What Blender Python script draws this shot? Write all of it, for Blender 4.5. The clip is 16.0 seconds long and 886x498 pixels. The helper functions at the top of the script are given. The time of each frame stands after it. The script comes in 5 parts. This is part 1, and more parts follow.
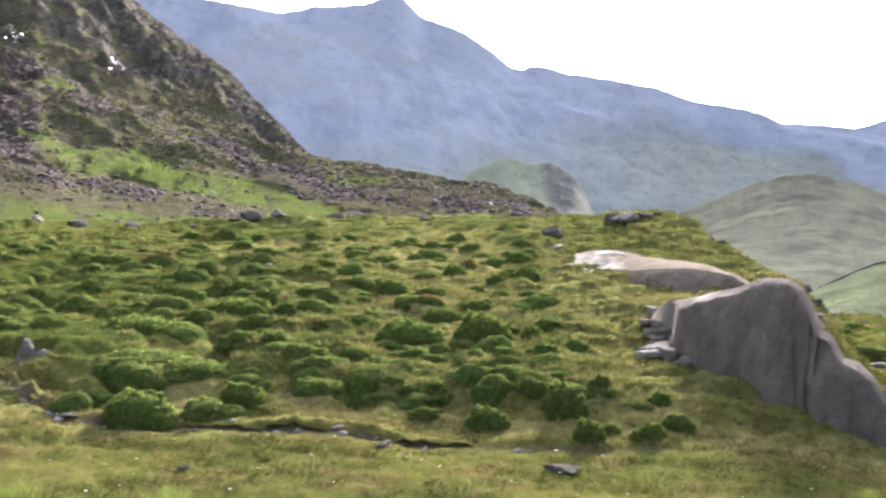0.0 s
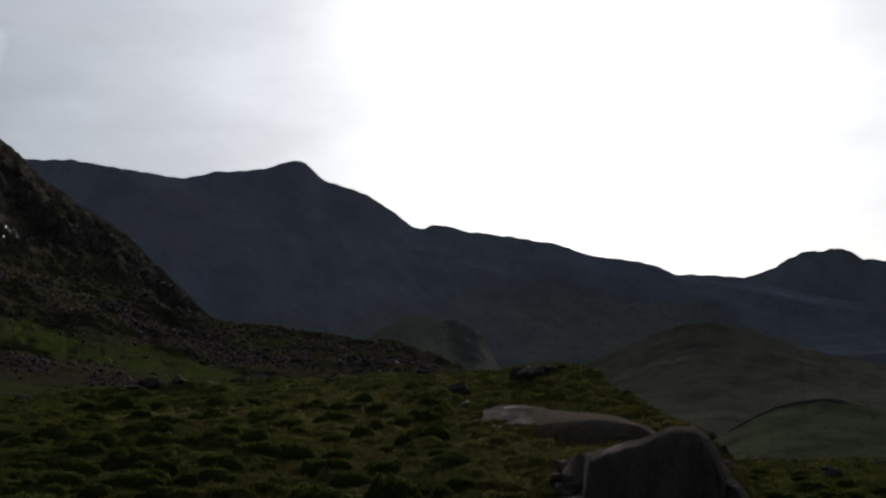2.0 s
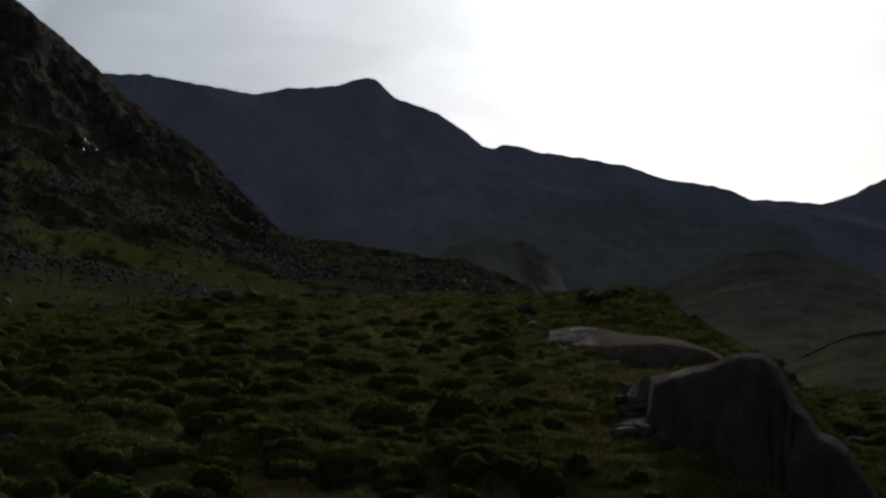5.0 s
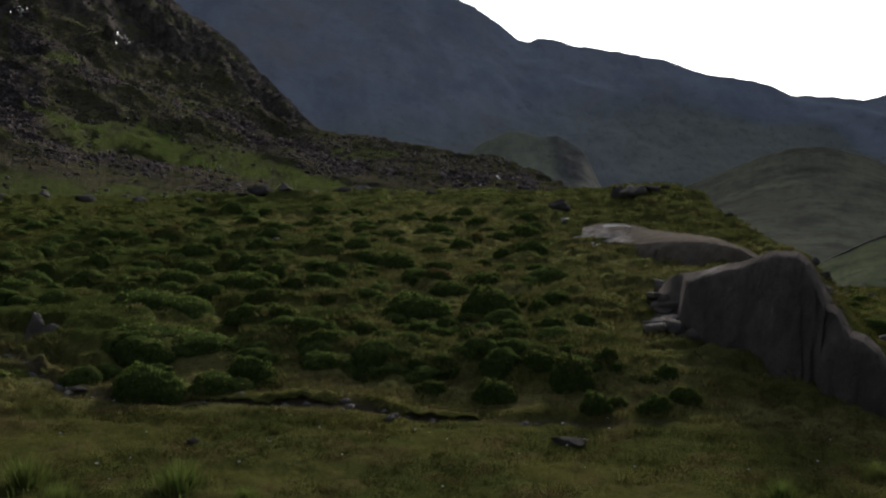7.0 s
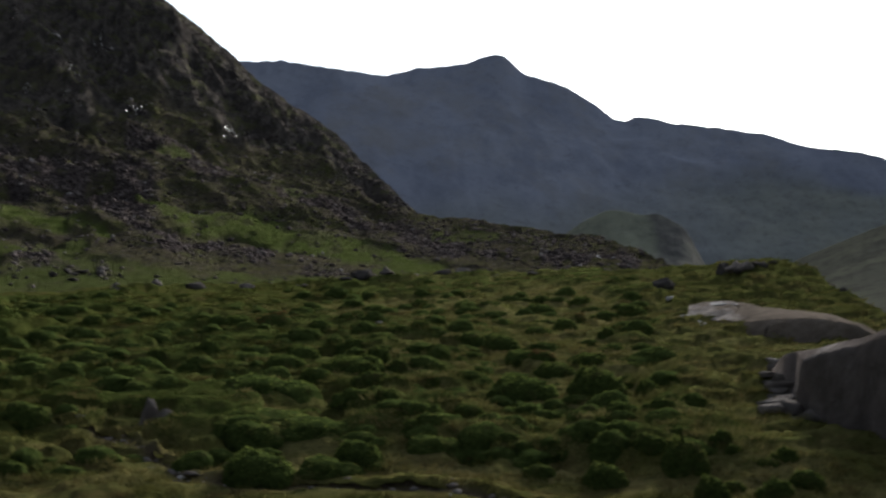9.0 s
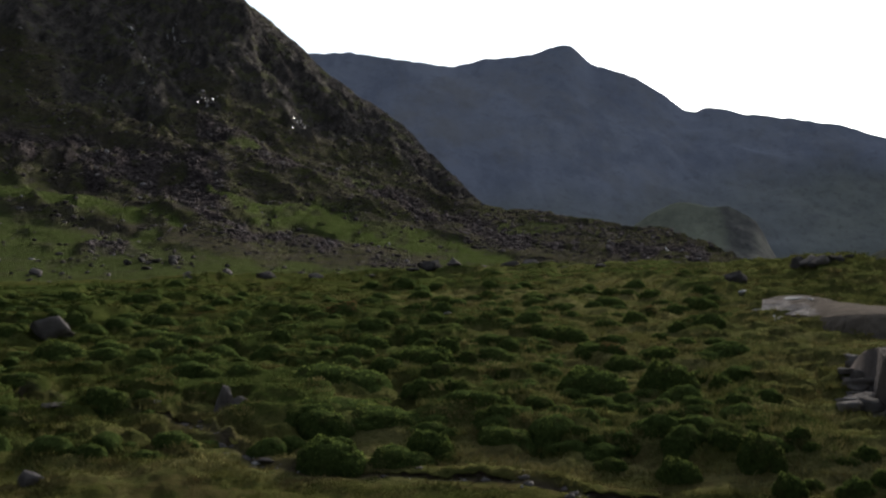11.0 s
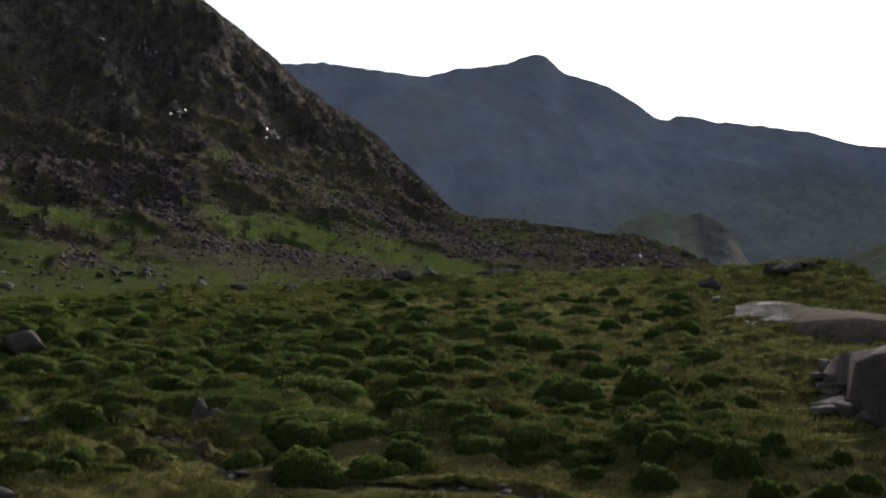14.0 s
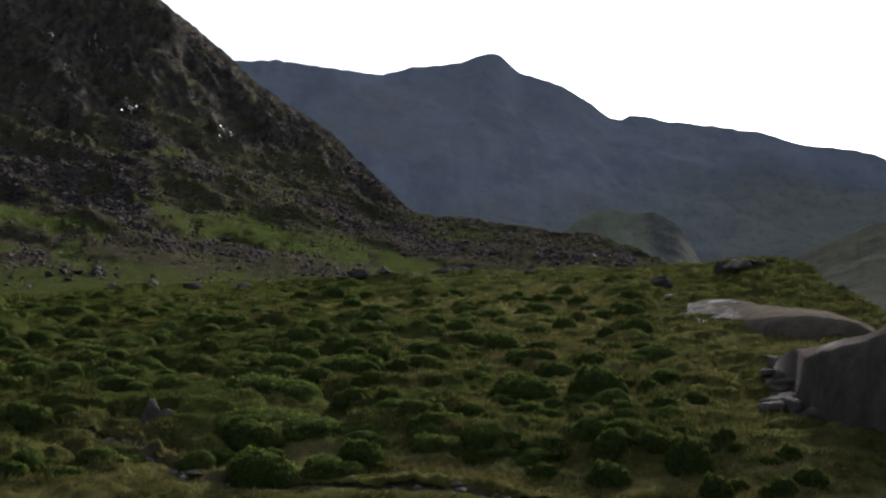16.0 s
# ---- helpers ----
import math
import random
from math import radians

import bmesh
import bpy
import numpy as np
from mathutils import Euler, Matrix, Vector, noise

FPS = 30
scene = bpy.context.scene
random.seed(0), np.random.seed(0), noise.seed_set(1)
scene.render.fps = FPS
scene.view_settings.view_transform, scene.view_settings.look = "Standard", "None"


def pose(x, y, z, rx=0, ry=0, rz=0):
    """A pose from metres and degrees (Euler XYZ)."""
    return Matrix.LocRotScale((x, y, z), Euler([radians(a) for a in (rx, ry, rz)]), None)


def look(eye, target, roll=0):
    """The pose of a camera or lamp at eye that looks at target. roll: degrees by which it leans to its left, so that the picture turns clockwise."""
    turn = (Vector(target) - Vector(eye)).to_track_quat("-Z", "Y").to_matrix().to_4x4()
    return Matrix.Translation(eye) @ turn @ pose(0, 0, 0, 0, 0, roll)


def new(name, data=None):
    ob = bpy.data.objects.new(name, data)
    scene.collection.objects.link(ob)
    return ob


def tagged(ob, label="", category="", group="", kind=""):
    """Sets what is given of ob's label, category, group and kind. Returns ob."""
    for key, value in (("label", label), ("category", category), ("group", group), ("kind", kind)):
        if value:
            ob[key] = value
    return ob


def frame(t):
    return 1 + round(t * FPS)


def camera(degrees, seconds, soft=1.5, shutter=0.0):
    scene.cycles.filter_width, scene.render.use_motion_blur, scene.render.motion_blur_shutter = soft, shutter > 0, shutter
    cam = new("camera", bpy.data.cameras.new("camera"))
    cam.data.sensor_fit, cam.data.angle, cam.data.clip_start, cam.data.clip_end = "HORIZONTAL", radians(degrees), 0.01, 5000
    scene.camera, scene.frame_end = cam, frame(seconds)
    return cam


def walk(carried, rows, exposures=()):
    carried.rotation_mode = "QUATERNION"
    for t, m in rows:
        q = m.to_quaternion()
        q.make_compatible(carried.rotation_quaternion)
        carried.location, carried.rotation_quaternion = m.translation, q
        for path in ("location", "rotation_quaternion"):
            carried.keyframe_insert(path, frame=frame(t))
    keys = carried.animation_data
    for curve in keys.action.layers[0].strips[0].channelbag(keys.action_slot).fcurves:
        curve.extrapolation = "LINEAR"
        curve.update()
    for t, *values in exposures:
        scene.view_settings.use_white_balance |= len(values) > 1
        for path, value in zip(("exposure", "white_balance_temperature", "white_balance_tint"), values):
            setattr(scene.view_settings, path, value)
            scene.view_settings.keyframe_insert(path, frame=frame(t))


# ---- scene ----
cam = camera(47.97, 16.0, soft=2.3, shutter=0.4)
EYE = 3.4
# t, sideways step, yaw, pitch, roll of the hand-held camera, which turns almost on the spot
PATH = """0 0 0.005 -2.796 0.000
0.5 0 -4.252 -1.756 0.498
1 0 -5.597 2.372 1.398
1.5 0 -5.152 5.805 1.988
2 0 -5.390 6.198 1.917
2.5 0 -4.639 7.967 1.974
3 0 -0.838 6.814 2.150
3.5 0 -0.844 5.015 2.207
4 0 -1.277 4.466 2.536
4.2 0 -1.760 4.530 1.679
6.3 0 -1.201 -4.322 -0.159
6.5 0 -0.664 -4.040 0.145
7 0 0.401 -4.306 0.178
7.5 0 1.476 -2.020 0.399
8 0 2.797 -1.822 1.997
8.5 0 3.202 -2.234 0.412
9 -0.06 6.094 0.471 1.486
9.5 -0.17 9.123 -0.271 6.666
9.7 -0.17 8.442 -0.525 6.325
11.8 -0.17 11.321 0.421 -0.645
12 -0.17 11.550 0.464 -0.376
12.5 -0.17 10.557 0.769 0.971
13 -0.17 9.395 0.756 0.698
13.5 -0.17 8.577 0.934 1.052
14 -0.17 8.431 0.554 1.622
14.5 -0.17 7.286 0.334 1.337
15 -0.17 7.279 0.870 1.983
15.5 -0.17 6.973 0.585 1.793
16 -0.17 5.840 0.402 1.649"""
rows = []
for line in PATH.splitlines():
    t, side, yaw, pitch, roll = map(float, line.split())
    rows.append((t, pose(side, 0, EYE, 90 + pitch, roll, yaw)))
walk(cam, rows, exposures=[
    (0.0, 2.9, 6350, 15), (0.5, 2.7, 6350, 15), (0.9, 2.35, 6350, 15), (1.2, 1.35, 6300, 14), (1.5, 0.2, 6300, 12), (2.0, -1.4, 6400, 11), (2.5, -1.75, 6400, 10), (3.0, -1.9, 6400, 10), (4.2, -1.95, 6400, 10),
    (6.3, -0.6, 6300, 10), (6.6, -0.5, 6300, 10), (7.1, -0.1, 6300, 10), (7.5, 0.05, 6300, 10), (8.5, 0.05, 6300, 10), (9.0, 0.18, 6300, 10), (9.5, 0.05, 6300, 10), (12.0, 0.2, 6300, 10), (16.0, 0.28, 6300, 10)])

# ---- light: a low sun behind thin cloud, ahead and to the right ----
SUN_AZ, SUN_EL = 15.0, 20.5
CLOUD_AZ, CLOUD_EL = 22.5, 16.2
world = bpy.data.worlds.new("world")
scene.world = world
world.use_nodes = True
wt = world.node_tree
wt.nodes.clear()
w_out = wt.nodes.new("ShaderNodeOutputWorld")
w_bg = wt.nodes.new("ShaderNodeBackground")
w_sky = wt.nodes.new("ShaderNodeTexSky")
w_sky.sky_type = "NISHITA"
w_sky.sun_disc = False
w_sky.sun_elevation, w_sky.sun_rotation = radians(SUN_EL), radians(SUN_AZ)
w_sky.altitude, w_sky.air_density, w_sky.dust_density, w_sky.ozone_density = 300, 1.0, 1.4, 1.5
# thin cloud veil, nearly white, in soft streaks
w_co = wt.nodes.new("ShaderNodeTexCoord")
w_map = wt.nodes.new("ShaderNodeMapping")
w_map.inputs["Scale"].default_value = (2.0, 2.0, 5.0)
w_map.inputs["Rotation"].default_value = (0.0, 0.5, 0.3)
w_noise = wt.nodes.new("ShaderNodeTexNoise")
w_noise.inputs["Scale"].default_value = 1.6
w_noise.inputs["Detail"].default_value = 6
w_noise.inputs["Roughness"].default_value = 0.5
w_ramp = wt.nodes.new("ShaderNodeMapRange")
w_ramp.inputs["From Min"].default_value, w_ramp.inputs["From Max"].default_value = 0.35, 0.7
w_ramp.inputs["To Min"].default_value, w_ramp.inputs["To Max"].default_value = 0.4, 0.75
w_grey = wt.nodes.new("ShaderNodeRGBToBW")
w_warm = wt.nodes.new("ShaderNodeMix")
w_warm.data_type, w_warm.blend_type = "RGBA", "MULTIPLY"
w_warm.inputs[0].default_value = 1.0
w_warm.inputs[7].default_value = (1.12, 1.12, 1.16, 1)
w_mix = wt.nodes.new("ShaderNodeMix")
w_mix.data_type = "RGBA"
wt.links.new(w_co.outputs["Generated"], w_map.inputs[0])
wt.links.new(w_map.outputs[0], w_noise.inputs["Vector"])
wt.links.new(w_noise.outputs[0], w_ramp.inputs[0])
wt.links.new(w_ramp.outputs[0], w_mix.inputs[0])
wt.links.new(w_sky.outputs[0], w_grey.inputs[0])
wt.links.new(w_grey.outputs[0], w_warm.inputs[6])
wt.links.new(w_sky.outputs[0], w_mix.inputs[6])
wt.links.new(w_warm.outputs[2], w_mix.inputs[7])
# the wide bright aureole of a sun behind thin cloud
w_dot = wt.nodes.new("ShaderNodeVectorMath")
w_dot.operation = "DOT_PRODUCT"
_sa, _se = radians(SUN_AZ), radians(SUN_EL)
w_dot.inputs[1].default_value = (math.sin(_sa) * math.cos(_se), math.cos(_sa) * math.cos(_se), math.sin(_se))
wt.links.new(w_co.outputs["Generated"], w_dot.inputs[0])
w_base = wt.nodes.new("ShaderNodeVectorMath")
w_base.operation = "SCALE"
w_base.inputs["Scale"].default_value = 0.62
wt.links.new(w_mix.outputs[2], w_base.inputs[0])
w_sum = w_base.outputs[0]
for power, tint in ((1.5, (7.2, 7.8, 8.5)), (20.0, (9.0, 8.8, 8.3))):
    w_top = wt.nodes.new("ShaderNodeMath")
    w_top.operation = "MAXIMUM"
    w_pow = wt.nodes.new("ShaderNodeMath")
    w_pow.operation = "POWER"
    w_pow.inputs[1].default_value = power
    w_mul = wt.nodes.new("ShaderNodeVectorMath")
    w_mul.operation = "SCALE"
    w_mul.inputs[0].default_value = tint
    w_add = wt.nodes.new("ShaderNodeVectorMath")
    w_add.operation = "ADD"
    wt.links.new(w_dot.outputs["Value"], w_top.inputs[0])
    w_top.inputs[1].default_value = 0.0
    wt.links.new(w_top.outputs[0], w_pow.inputs[0])
    wt.links.new(w_pow.outputs[0], w_mul.inputs["Scale"])
    wt.links.new(w_sum, w_add.inputs[0])
    wt.links.new(w_mul.outputs[0], w_add.inputs[1])
    w_sum = w_add.outputs[0]
w_cl = wt.nodes.new("ShaderNodeTexNoise")
w_cl.inputs["Scale"].default_value, w_cl.inputs["Detail"].default_value, w_cl.inputs["Roughness"].default_value = 2.4, 7, 0.55
wt.links.new(w_map.outputs[0], w_cl.inputs["Vector"])
w_cr = wt.nodes.new("ShaderNodeMapRange")
for key, v in zip(("From Min", "From Max", "To Min", "To Max"), (0.38, 0.68, 0.93, 1.12)):
    w_cr.inputs[key].default_value = v
wt.links.new(w_cl.outputs[0], w_cr.inputs[0])
# one small heap of cloud above the hillside
w_dir = wt.nodes.new("ShaderNodeVectorMath")
w_dir.operation = "DOT_PRODUCT"
_ca, _ce = radians(CLOUD_AZ), radians(CLOUD_EL)
w_dir.inputs[1].default_value = (-math.sin(_ca) * math.cos(_ce), math.cos(_ca) * math.cos(_ce), math.sin(_ce))
wt.links.new(w_co.outputs["Generated"], w_dir.inputs[0])
w_puff = wt.nodes.new("ShaderNodeTexNoise")
w_puff.inputs["Scale"].default_value, w_puff.inputs["Detail"].default_value, w_puff.inputs["Roughness"].default_value = 22.0, 6, 0.55
wt.links.new(w_co.outputs["Generated"], w_puff.inputs["Vector"])
w_near = wt.nodes.new("ShaderNodeMapRange")
for key, v in zip(("From Min", "From Max", "To Min", "To Max"), (0.9965, 0.9995, -0.35, 0.22)):
    w_near.inputs[key].default_value = v
wt.links.new(w_dir.outputs["Value"], w_near.inputs[0])
w_heap = wt.nodes.new("ShaderNodeMath")
w_heap.operation = "ADD"
wt.links.new(w_puff.outputs[0], w_heap.inputs[0])
wt.links.new(w_near.outputs[0], w_heap.inputs[1])
w_edge = wt.nodes.new("ShaderNodeMapRange")
for key, v in zip(("From Min", "From Max", "To Min", "To Max"), (0.46, 0.66, 0.0, 2.2)):
    w_edge.inputs[key].default_value = v
wt.links.new(w_heap.outputs[0], w_edge.inputs[0])
w_white = wt.nodes.new("ShaderNodeVectorMath")
w_white.operation = "SCALE"
w_white.inputs[0].default_value = (1.0, 0.99, 0.97)
wt.links.new(w_edge.outputs[0], w_white.inputs["Scale"])
w_with = wt.nodes.new("ShaderNodeVectorMath")
w_with.operation = "ADD"
wt.links.new(w_sum, w_with.inputs[0])
wt.links.new(w_white.outputs[0], w_with.inputs[1])
w_sum = w_with.outputs[0]
w_all = wt.nodes.new("ShaderNodeVectorMath")
w_all.operation = "SCALE"
wt.links.new(w_sum, w_all.inputs[0])
wt.links.new(w_cr.outputs[0], w_all.inputs["Scale"])
wt.links.new(w_all.outputs[0], w_bg.inputs[0])
w_bg.inputs[1].default_value = 0.12
wt.links.new(w_bg.outputs[0], w_out.inputs[0])

sun = new("sun", bpy.data.lights.new("sun", "SUN"))
sun.data.energy, sun.data.angle, sun.data.color = 5.0, radians(9.0), (1.0, 0.95, 0.86)
_a, _e = radians(SUN_AZ), radians(SUN_EL)
sun.matrix_world = look((100 * math.sin(_a) * math.cos(_e), 100 * math.cos(_a) * math.cos(_e), 100 * math.sin(_e)), (0, 0, 0))


# ---- numeric noise ----
def lattice(ix, iy, seed):
    h = (ix.astype(np.int64) * 374761393 + iy.astype(np.int64) * 668265263 + seed * 1442695041) & 0x7FFFFFFF
    h = ((h ^ (h >> 13)) * 1274126177) & 0x7FFFFFFF
    h = ((h ^ (h >> 16)) * 2246822519) & 0x7FFFFFFF
    return ((h ^ (h >> 15)) & 0xFFFF) / 65535.0


def value_noise(x, y, seed=0):
    x, y = np.asarray(x, float), np.asarray(y, float)
    ix, iy = np.floor(x), np.floor(y)
    fx, fy = x - ix, y - iy
    fx, fy = fx * fx * fx * (fx * (fx * 6 - 15) + 10), fy * fy * fy * (fy * (fy * 6 - 15) + 10)
    a, b = lattice(ix, iy, seed), lattice(ix + 1, iy, seed)
    c, d = lattice(ix, iy + 1, seed), lattice(ix + 1, iy + 1, seed)
    return (a + (b - a) * fx) * (1 - fy) + (c + (d - c) * fx) * fy


def fbm(x, y, octaves=4, seed=0, gain=0.5):
    """Noise of several octaves, about -1 to 1."""
    total, amp, size = 0.0, 1.0, 0.0
    for k in range(octaves):
        ca, sa = math.cos(0.6 * k), math.sin(0.6 * k)
        total = total + amp * (2 * value_noise((x * ca - y * sa) * 2 ** k, (x * sa + y * ca) * 2 ** k, seed + 17 * k) - 1)
        size += amp
        amp *= gain
    return total / size * 1.6


def ridged(x, y, octaves=4, seed=0):
    total, amp, size = 0.0, 1.0, 0.0
    for k in range(octaves):
        total = total + amp * (1 - abs(2 * value_noise(x * 2 ** k, y * 2 ** k, seed + 31 * k) - 1) * 2)
        size += amp
        amp *= 0.5
    return total / size


def step(a, b, v):
    k = np.clip((v - a) / (b - a), 0, 1)
    return k * k * (3 - 2 * k)


def stroke(u, v, x0, y0, x1, y1, w0, w1):
    """1 inside a tapering band from (x0, y0) to (x1, y1), falling softly to 0."""
    dx, dy = x1 - x0, y1 - y0
    k = np.clip(((u - x0) * dx + (v - y0) * dy) / (dx * dx + dy * dy), 0, 1)
    d = np.hypot(u - x0 - k * dx, v - y0 - k * dy)
    return 1 - step(0.6, 1.4, d / (w0 + (w1 - w0) * k))


# ---- material helpers ----
class Nodes:
    """Short spelling for node trees of one material."""

    def __init__(self, name):
        self.mat = bpy.data.materials.new(name)
        self.mat.use_nodes = True
        self.tree = self.mat.node_tree
        self.tree.nodes.remove(self.tree.nodes["Principled BSDF"])
        self.bsdf = self.tree.nodes.new("ShaderNodeBsdfDiffuse")
        self.out = self.tree.nodes["Material Output"].inputs[0]
        self.tree.links.new(self.bsdf.outputs[0], self.out)
        self.where = self.tree.nodes.new("ShaderNodeNewGeometry").outputs["Position"]

    def link(self, a, b):
        self.tree.links.new(a, b)

    def noise(self, scale, detail=4, rough=0.55, stretch=None):
        n = self.tree.nodes.new("ShaderNodeTexNoise")
        n.inputs["Scale"].default_value, n.inputs["Detail"].default_value, n.inputs["Roughness"].default_value = scale, detail, rough
        src = self.where
        if stretch:
            m = self.tree.nodes.new("ShaderNodeMapping")
            m.inputs["Scale"].default_value = stretch
            self.link(src, m.inputs[0])
            src = m.outputs[0]
        self.link(src, n.inputs["Vector"])
        return n.outputs[0]

    def ramp(self, src, lo, hi, to_lo=0.0, to_hi=1.0):
        n = self.tree.nodes.new("ShaderNodeMapRange")
        for key, v in zip(("From Min", "From Max", "To Min", "To Max"), (lo, hi, to_lo, to_hi)):
            n.inputs[key].default_value = v
        self.link(src, n.inputs[0])
        return n.outputs[0]

    def mix(self, fac, a, b):
        n = self.tree.nodes.new("ShaderNodeMix")
        n.data_type = "RGBA"
        for sock, v in ((n.inputs[0], fac), (n.inputs[6], a), (n.inputs[7], b)):
            if isinstance(v, tuple):
                sock.default_value = (*v, 1)
            elif isinstance(v, (int, float)):
                sock.default_value = v
            else:
                self.link(v, sock)
        return n.outputs[2]

    def math(self, op, a, b):
        n = self.tree.nodes.new("ShaderNodeMath")
        n.operation = op
        for sock, v in zip(n.inputs, (a, b)):
            if isinstance(v, (int, float)):
                sock.default_value = v
            else:
                self.link(v, sock)
        return n.outputs[0]

    def attribute(self, name):
        n = self.tree.nodes.new("ShaderNodeAttribute")
        n.attribute_name = name
        return n.outputs["Fac"]

    def random(self):
        return self.tree.nodes.new("ShaderNodeObjectInfo").outputs["Random"]

    def island(self):
        return self.tree.nodes.new("ShaderNodeNewGeometry").outputs["Random Per Island"]

    def bump(self, height, strength, distance):
        n = self.tree.nodes.new("ShaderNodeBump")
        n.inputs["Strength"].default_value, n.inputs["Distance"].default_value = strength, distance
        self.link(height, n.inputs["Height"])
        self.link(n.outputs[0], self.bsdf.inputs["Normal"])

    def leafy(self, color, share=0.4):
        """Thin leaves that let some light through."""
        t = self.tree.nodes.new("ShaderNodeBsdfTranslucent")
        m = self.tree.nodes.new("ShaderNodeMixShader")
        m.inputs[0].default_value = share
        self.link(color, t.inputs[0])
        self.link(self.bsdf.outputs[0], m.inputs[1])
        self.link(t.outputs[0], m.inputs[2])
        self.link(m.outputs[0], self.out)
        return self.done(color)

    def shiny(self, share, rough):
        """A damp surface that mirrors some of the sky."""
        g = self.tree.nodes.new("ShaderNodeBsdfGlossy")
        g.inputs["Roughness"].default_value = rough
        m = self.tree.nodes.new("ShaderNodeMixShader")
        m.inputs[0].default_value = share
        self.link(self.bsdf.outputs[0], m.inputs[1])
        self.link(g.outputs[0], m.inputs[2])
        self.link(m.outputs[0], self.out)

    def done(self, color):
        self.link(color, self.bsdf.inputs["Color"])
        return self.mat


def grass_ground():
    n = Nodes("rough_grass")
    lush = n.mix(n.ramp(n.noise(0.5, 6, 0.6), 0.40, 0.62), (0.038, 0.049, 0.011), (0.078, 0.073, 0.019))
    dry = n.mix(n.ramp(n.noise(0.8, 6, 0.65), 0.36, 0.62), (0.166, 0.154, 0.048), (0.240, 0.196, 0.088))
    c = n.mix(n.attribute("straw"), lush, dry)
    c = n.mix(n.ramp(n.noise(1.1, 7, 0.75), 0.50, 0.60, 0, 0.75), c, (0.112, 0.080, 0.036))
    c = n.mix(n.ramp(n.noise(2.4, 6, 0.7), 0.55, 0.68, 0, 0.6), c, (0.125, 0.122, 0.038))
    c = n.mix(n.math("MULTIPLY", n.attribute("heath"), n.ramp(n.noise(5, 5), 0.3, 0.6, 0.6, 1.0)), c, (0.047, 0.066, 0.016))
    c = n.mix(n.ramp(n.noise(5.5, 7, 0.75), 0.50, 0.60, 0, 0.7), c, (0.046, 0.052, 0.017))
    c = n.mix(n.ramp(n.noise(4.1, 7, 0.75), 0.56, 0.66, 0, 0.6), c, (0.150, 0.140, 0.048))
    c = n.mix(n.ramp(n.noise(40, 3), 0.35, 0.65, 0, 0.45), c, (0.040, 0.048, 0.013))
    # greyed turf past 70 m, with the haze of distance coloured in
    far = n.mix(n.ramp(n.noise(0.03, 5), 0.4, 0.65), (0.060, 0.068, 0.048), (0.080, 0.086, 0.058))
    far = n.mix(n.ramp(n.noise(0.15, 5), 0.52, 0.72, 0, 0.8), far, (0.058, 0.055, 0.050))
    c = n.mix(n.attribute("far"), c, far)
    earth = n.mix(n.ramp(n.noise(5, 6, 0.7), 0.40, 0.60), (0.046, 0.034, 0.025), (0.105, 0.080, 0.058))
    c = n.mix(n.attribute("earth"), c, earth)
    n.bump(n.noise(14, 6, 0.75), 1.0, 0.09)
    return n.done(c)


def hill_surface():
    n = Nodes("hillside_turf_and_scree")
    lie = (1.0, 0.5, 2.0)
    turf = n.mix(n.ramp(n.noise(0.12, 6, 0.65), 0.42, 0.58), (0.088, 0.092, 0.038), (0.112, 0.098, 0.062))
    turf = n.mix(n.ramp(n.noise(0.35, 8, 0.8, lie), 0.47, 0.55, 0, 0.75), turf, (0.088, 0.076, 0.062))
    turf = n.mix(n.ramp(n.noise(0.55, 8, 0.8, lie), 0.57, 0.64, 0, 0.8), turf, (0.118, 0.132, 0.046))
    turf = n.mix(n.ramp(n.noise(0.8, 8, 0.85, lie), 0.57, 0.61, 0, 0.6), turf, (0.25, 0.22, 0.205))
    turf = n.mix(n.ramp(n.noise(0.7, 8, 0.85, lie), 0.55, 0.59, 0, 0.9), turf, (0.030, 0.024, 0.023))
    stone = n.mix(n.ramp(n.noise(0.8, 8, 0.85), 0.46, 0.56), (0.046, 0.037, 0.037), (0.140, 0.116, 0.110))
    stone = n.mix(n.ramp(n.noise(0.3, 6, 0.7), 0.56, 0.64, 0, 0.7), stone, (0.080, 0.080, 0.036))
    lush = n.mix(n.ramp(n.noise(0.4, 5), 0.35, 0.7), (0.086, 0.116, 0.030), (0.114, 0.132, 0.046))
    lush = n.mix(n.ramp(n.noise(1.1, 8, 0.8), 0.54, 0.62, 0, 0.6), lush, (0.100, 0.098, 0.044))
    lush = n.mix(n.ramp(n.noise(0.9, 8, 0.85, lie), 0.57, 0.62, 0, 0.65), lush, (0.048, 0.058, 0.022))
    lush = n.mix(n.ramp(n.noise(1.7, 7, 0.85), 0.60, 0.64, 0, 0.5), lush, (0.12, 0.11, 0.09))
    crag = n.mix(n.ramp(n.noise(0.3, 9, 0.8, (1.0, 0.4, 0.5)), 0.46, 0.58), (0.070, 0.062, 0.058), (0.152, 0.132, 0.116))
    crag = n.mix(n.ramp(n.noise(0.16, 7, 0.7), 0.52, 0.58, 0, 0.85), crag, (0.122, 0.120, 0.066))
    crag = n.mix(n.ramp(n.noise(0.9, 9, 0.85, (1.0, 0.5, 0.6)), 0.60, 0.64, 0, 0.45), crag, (0.18, 0.16, 0.145))
    c = n.mix(n.attribute("crag"), turf, crag)
    c = n.mix(n.attribute("scree"), c, stone)
    c = n.mix(n.attribute("lush"), c, lush)
    n.bump(n.noise(0.8, 10, 0.85), 1.0, 2.4)
    return n.done(c)


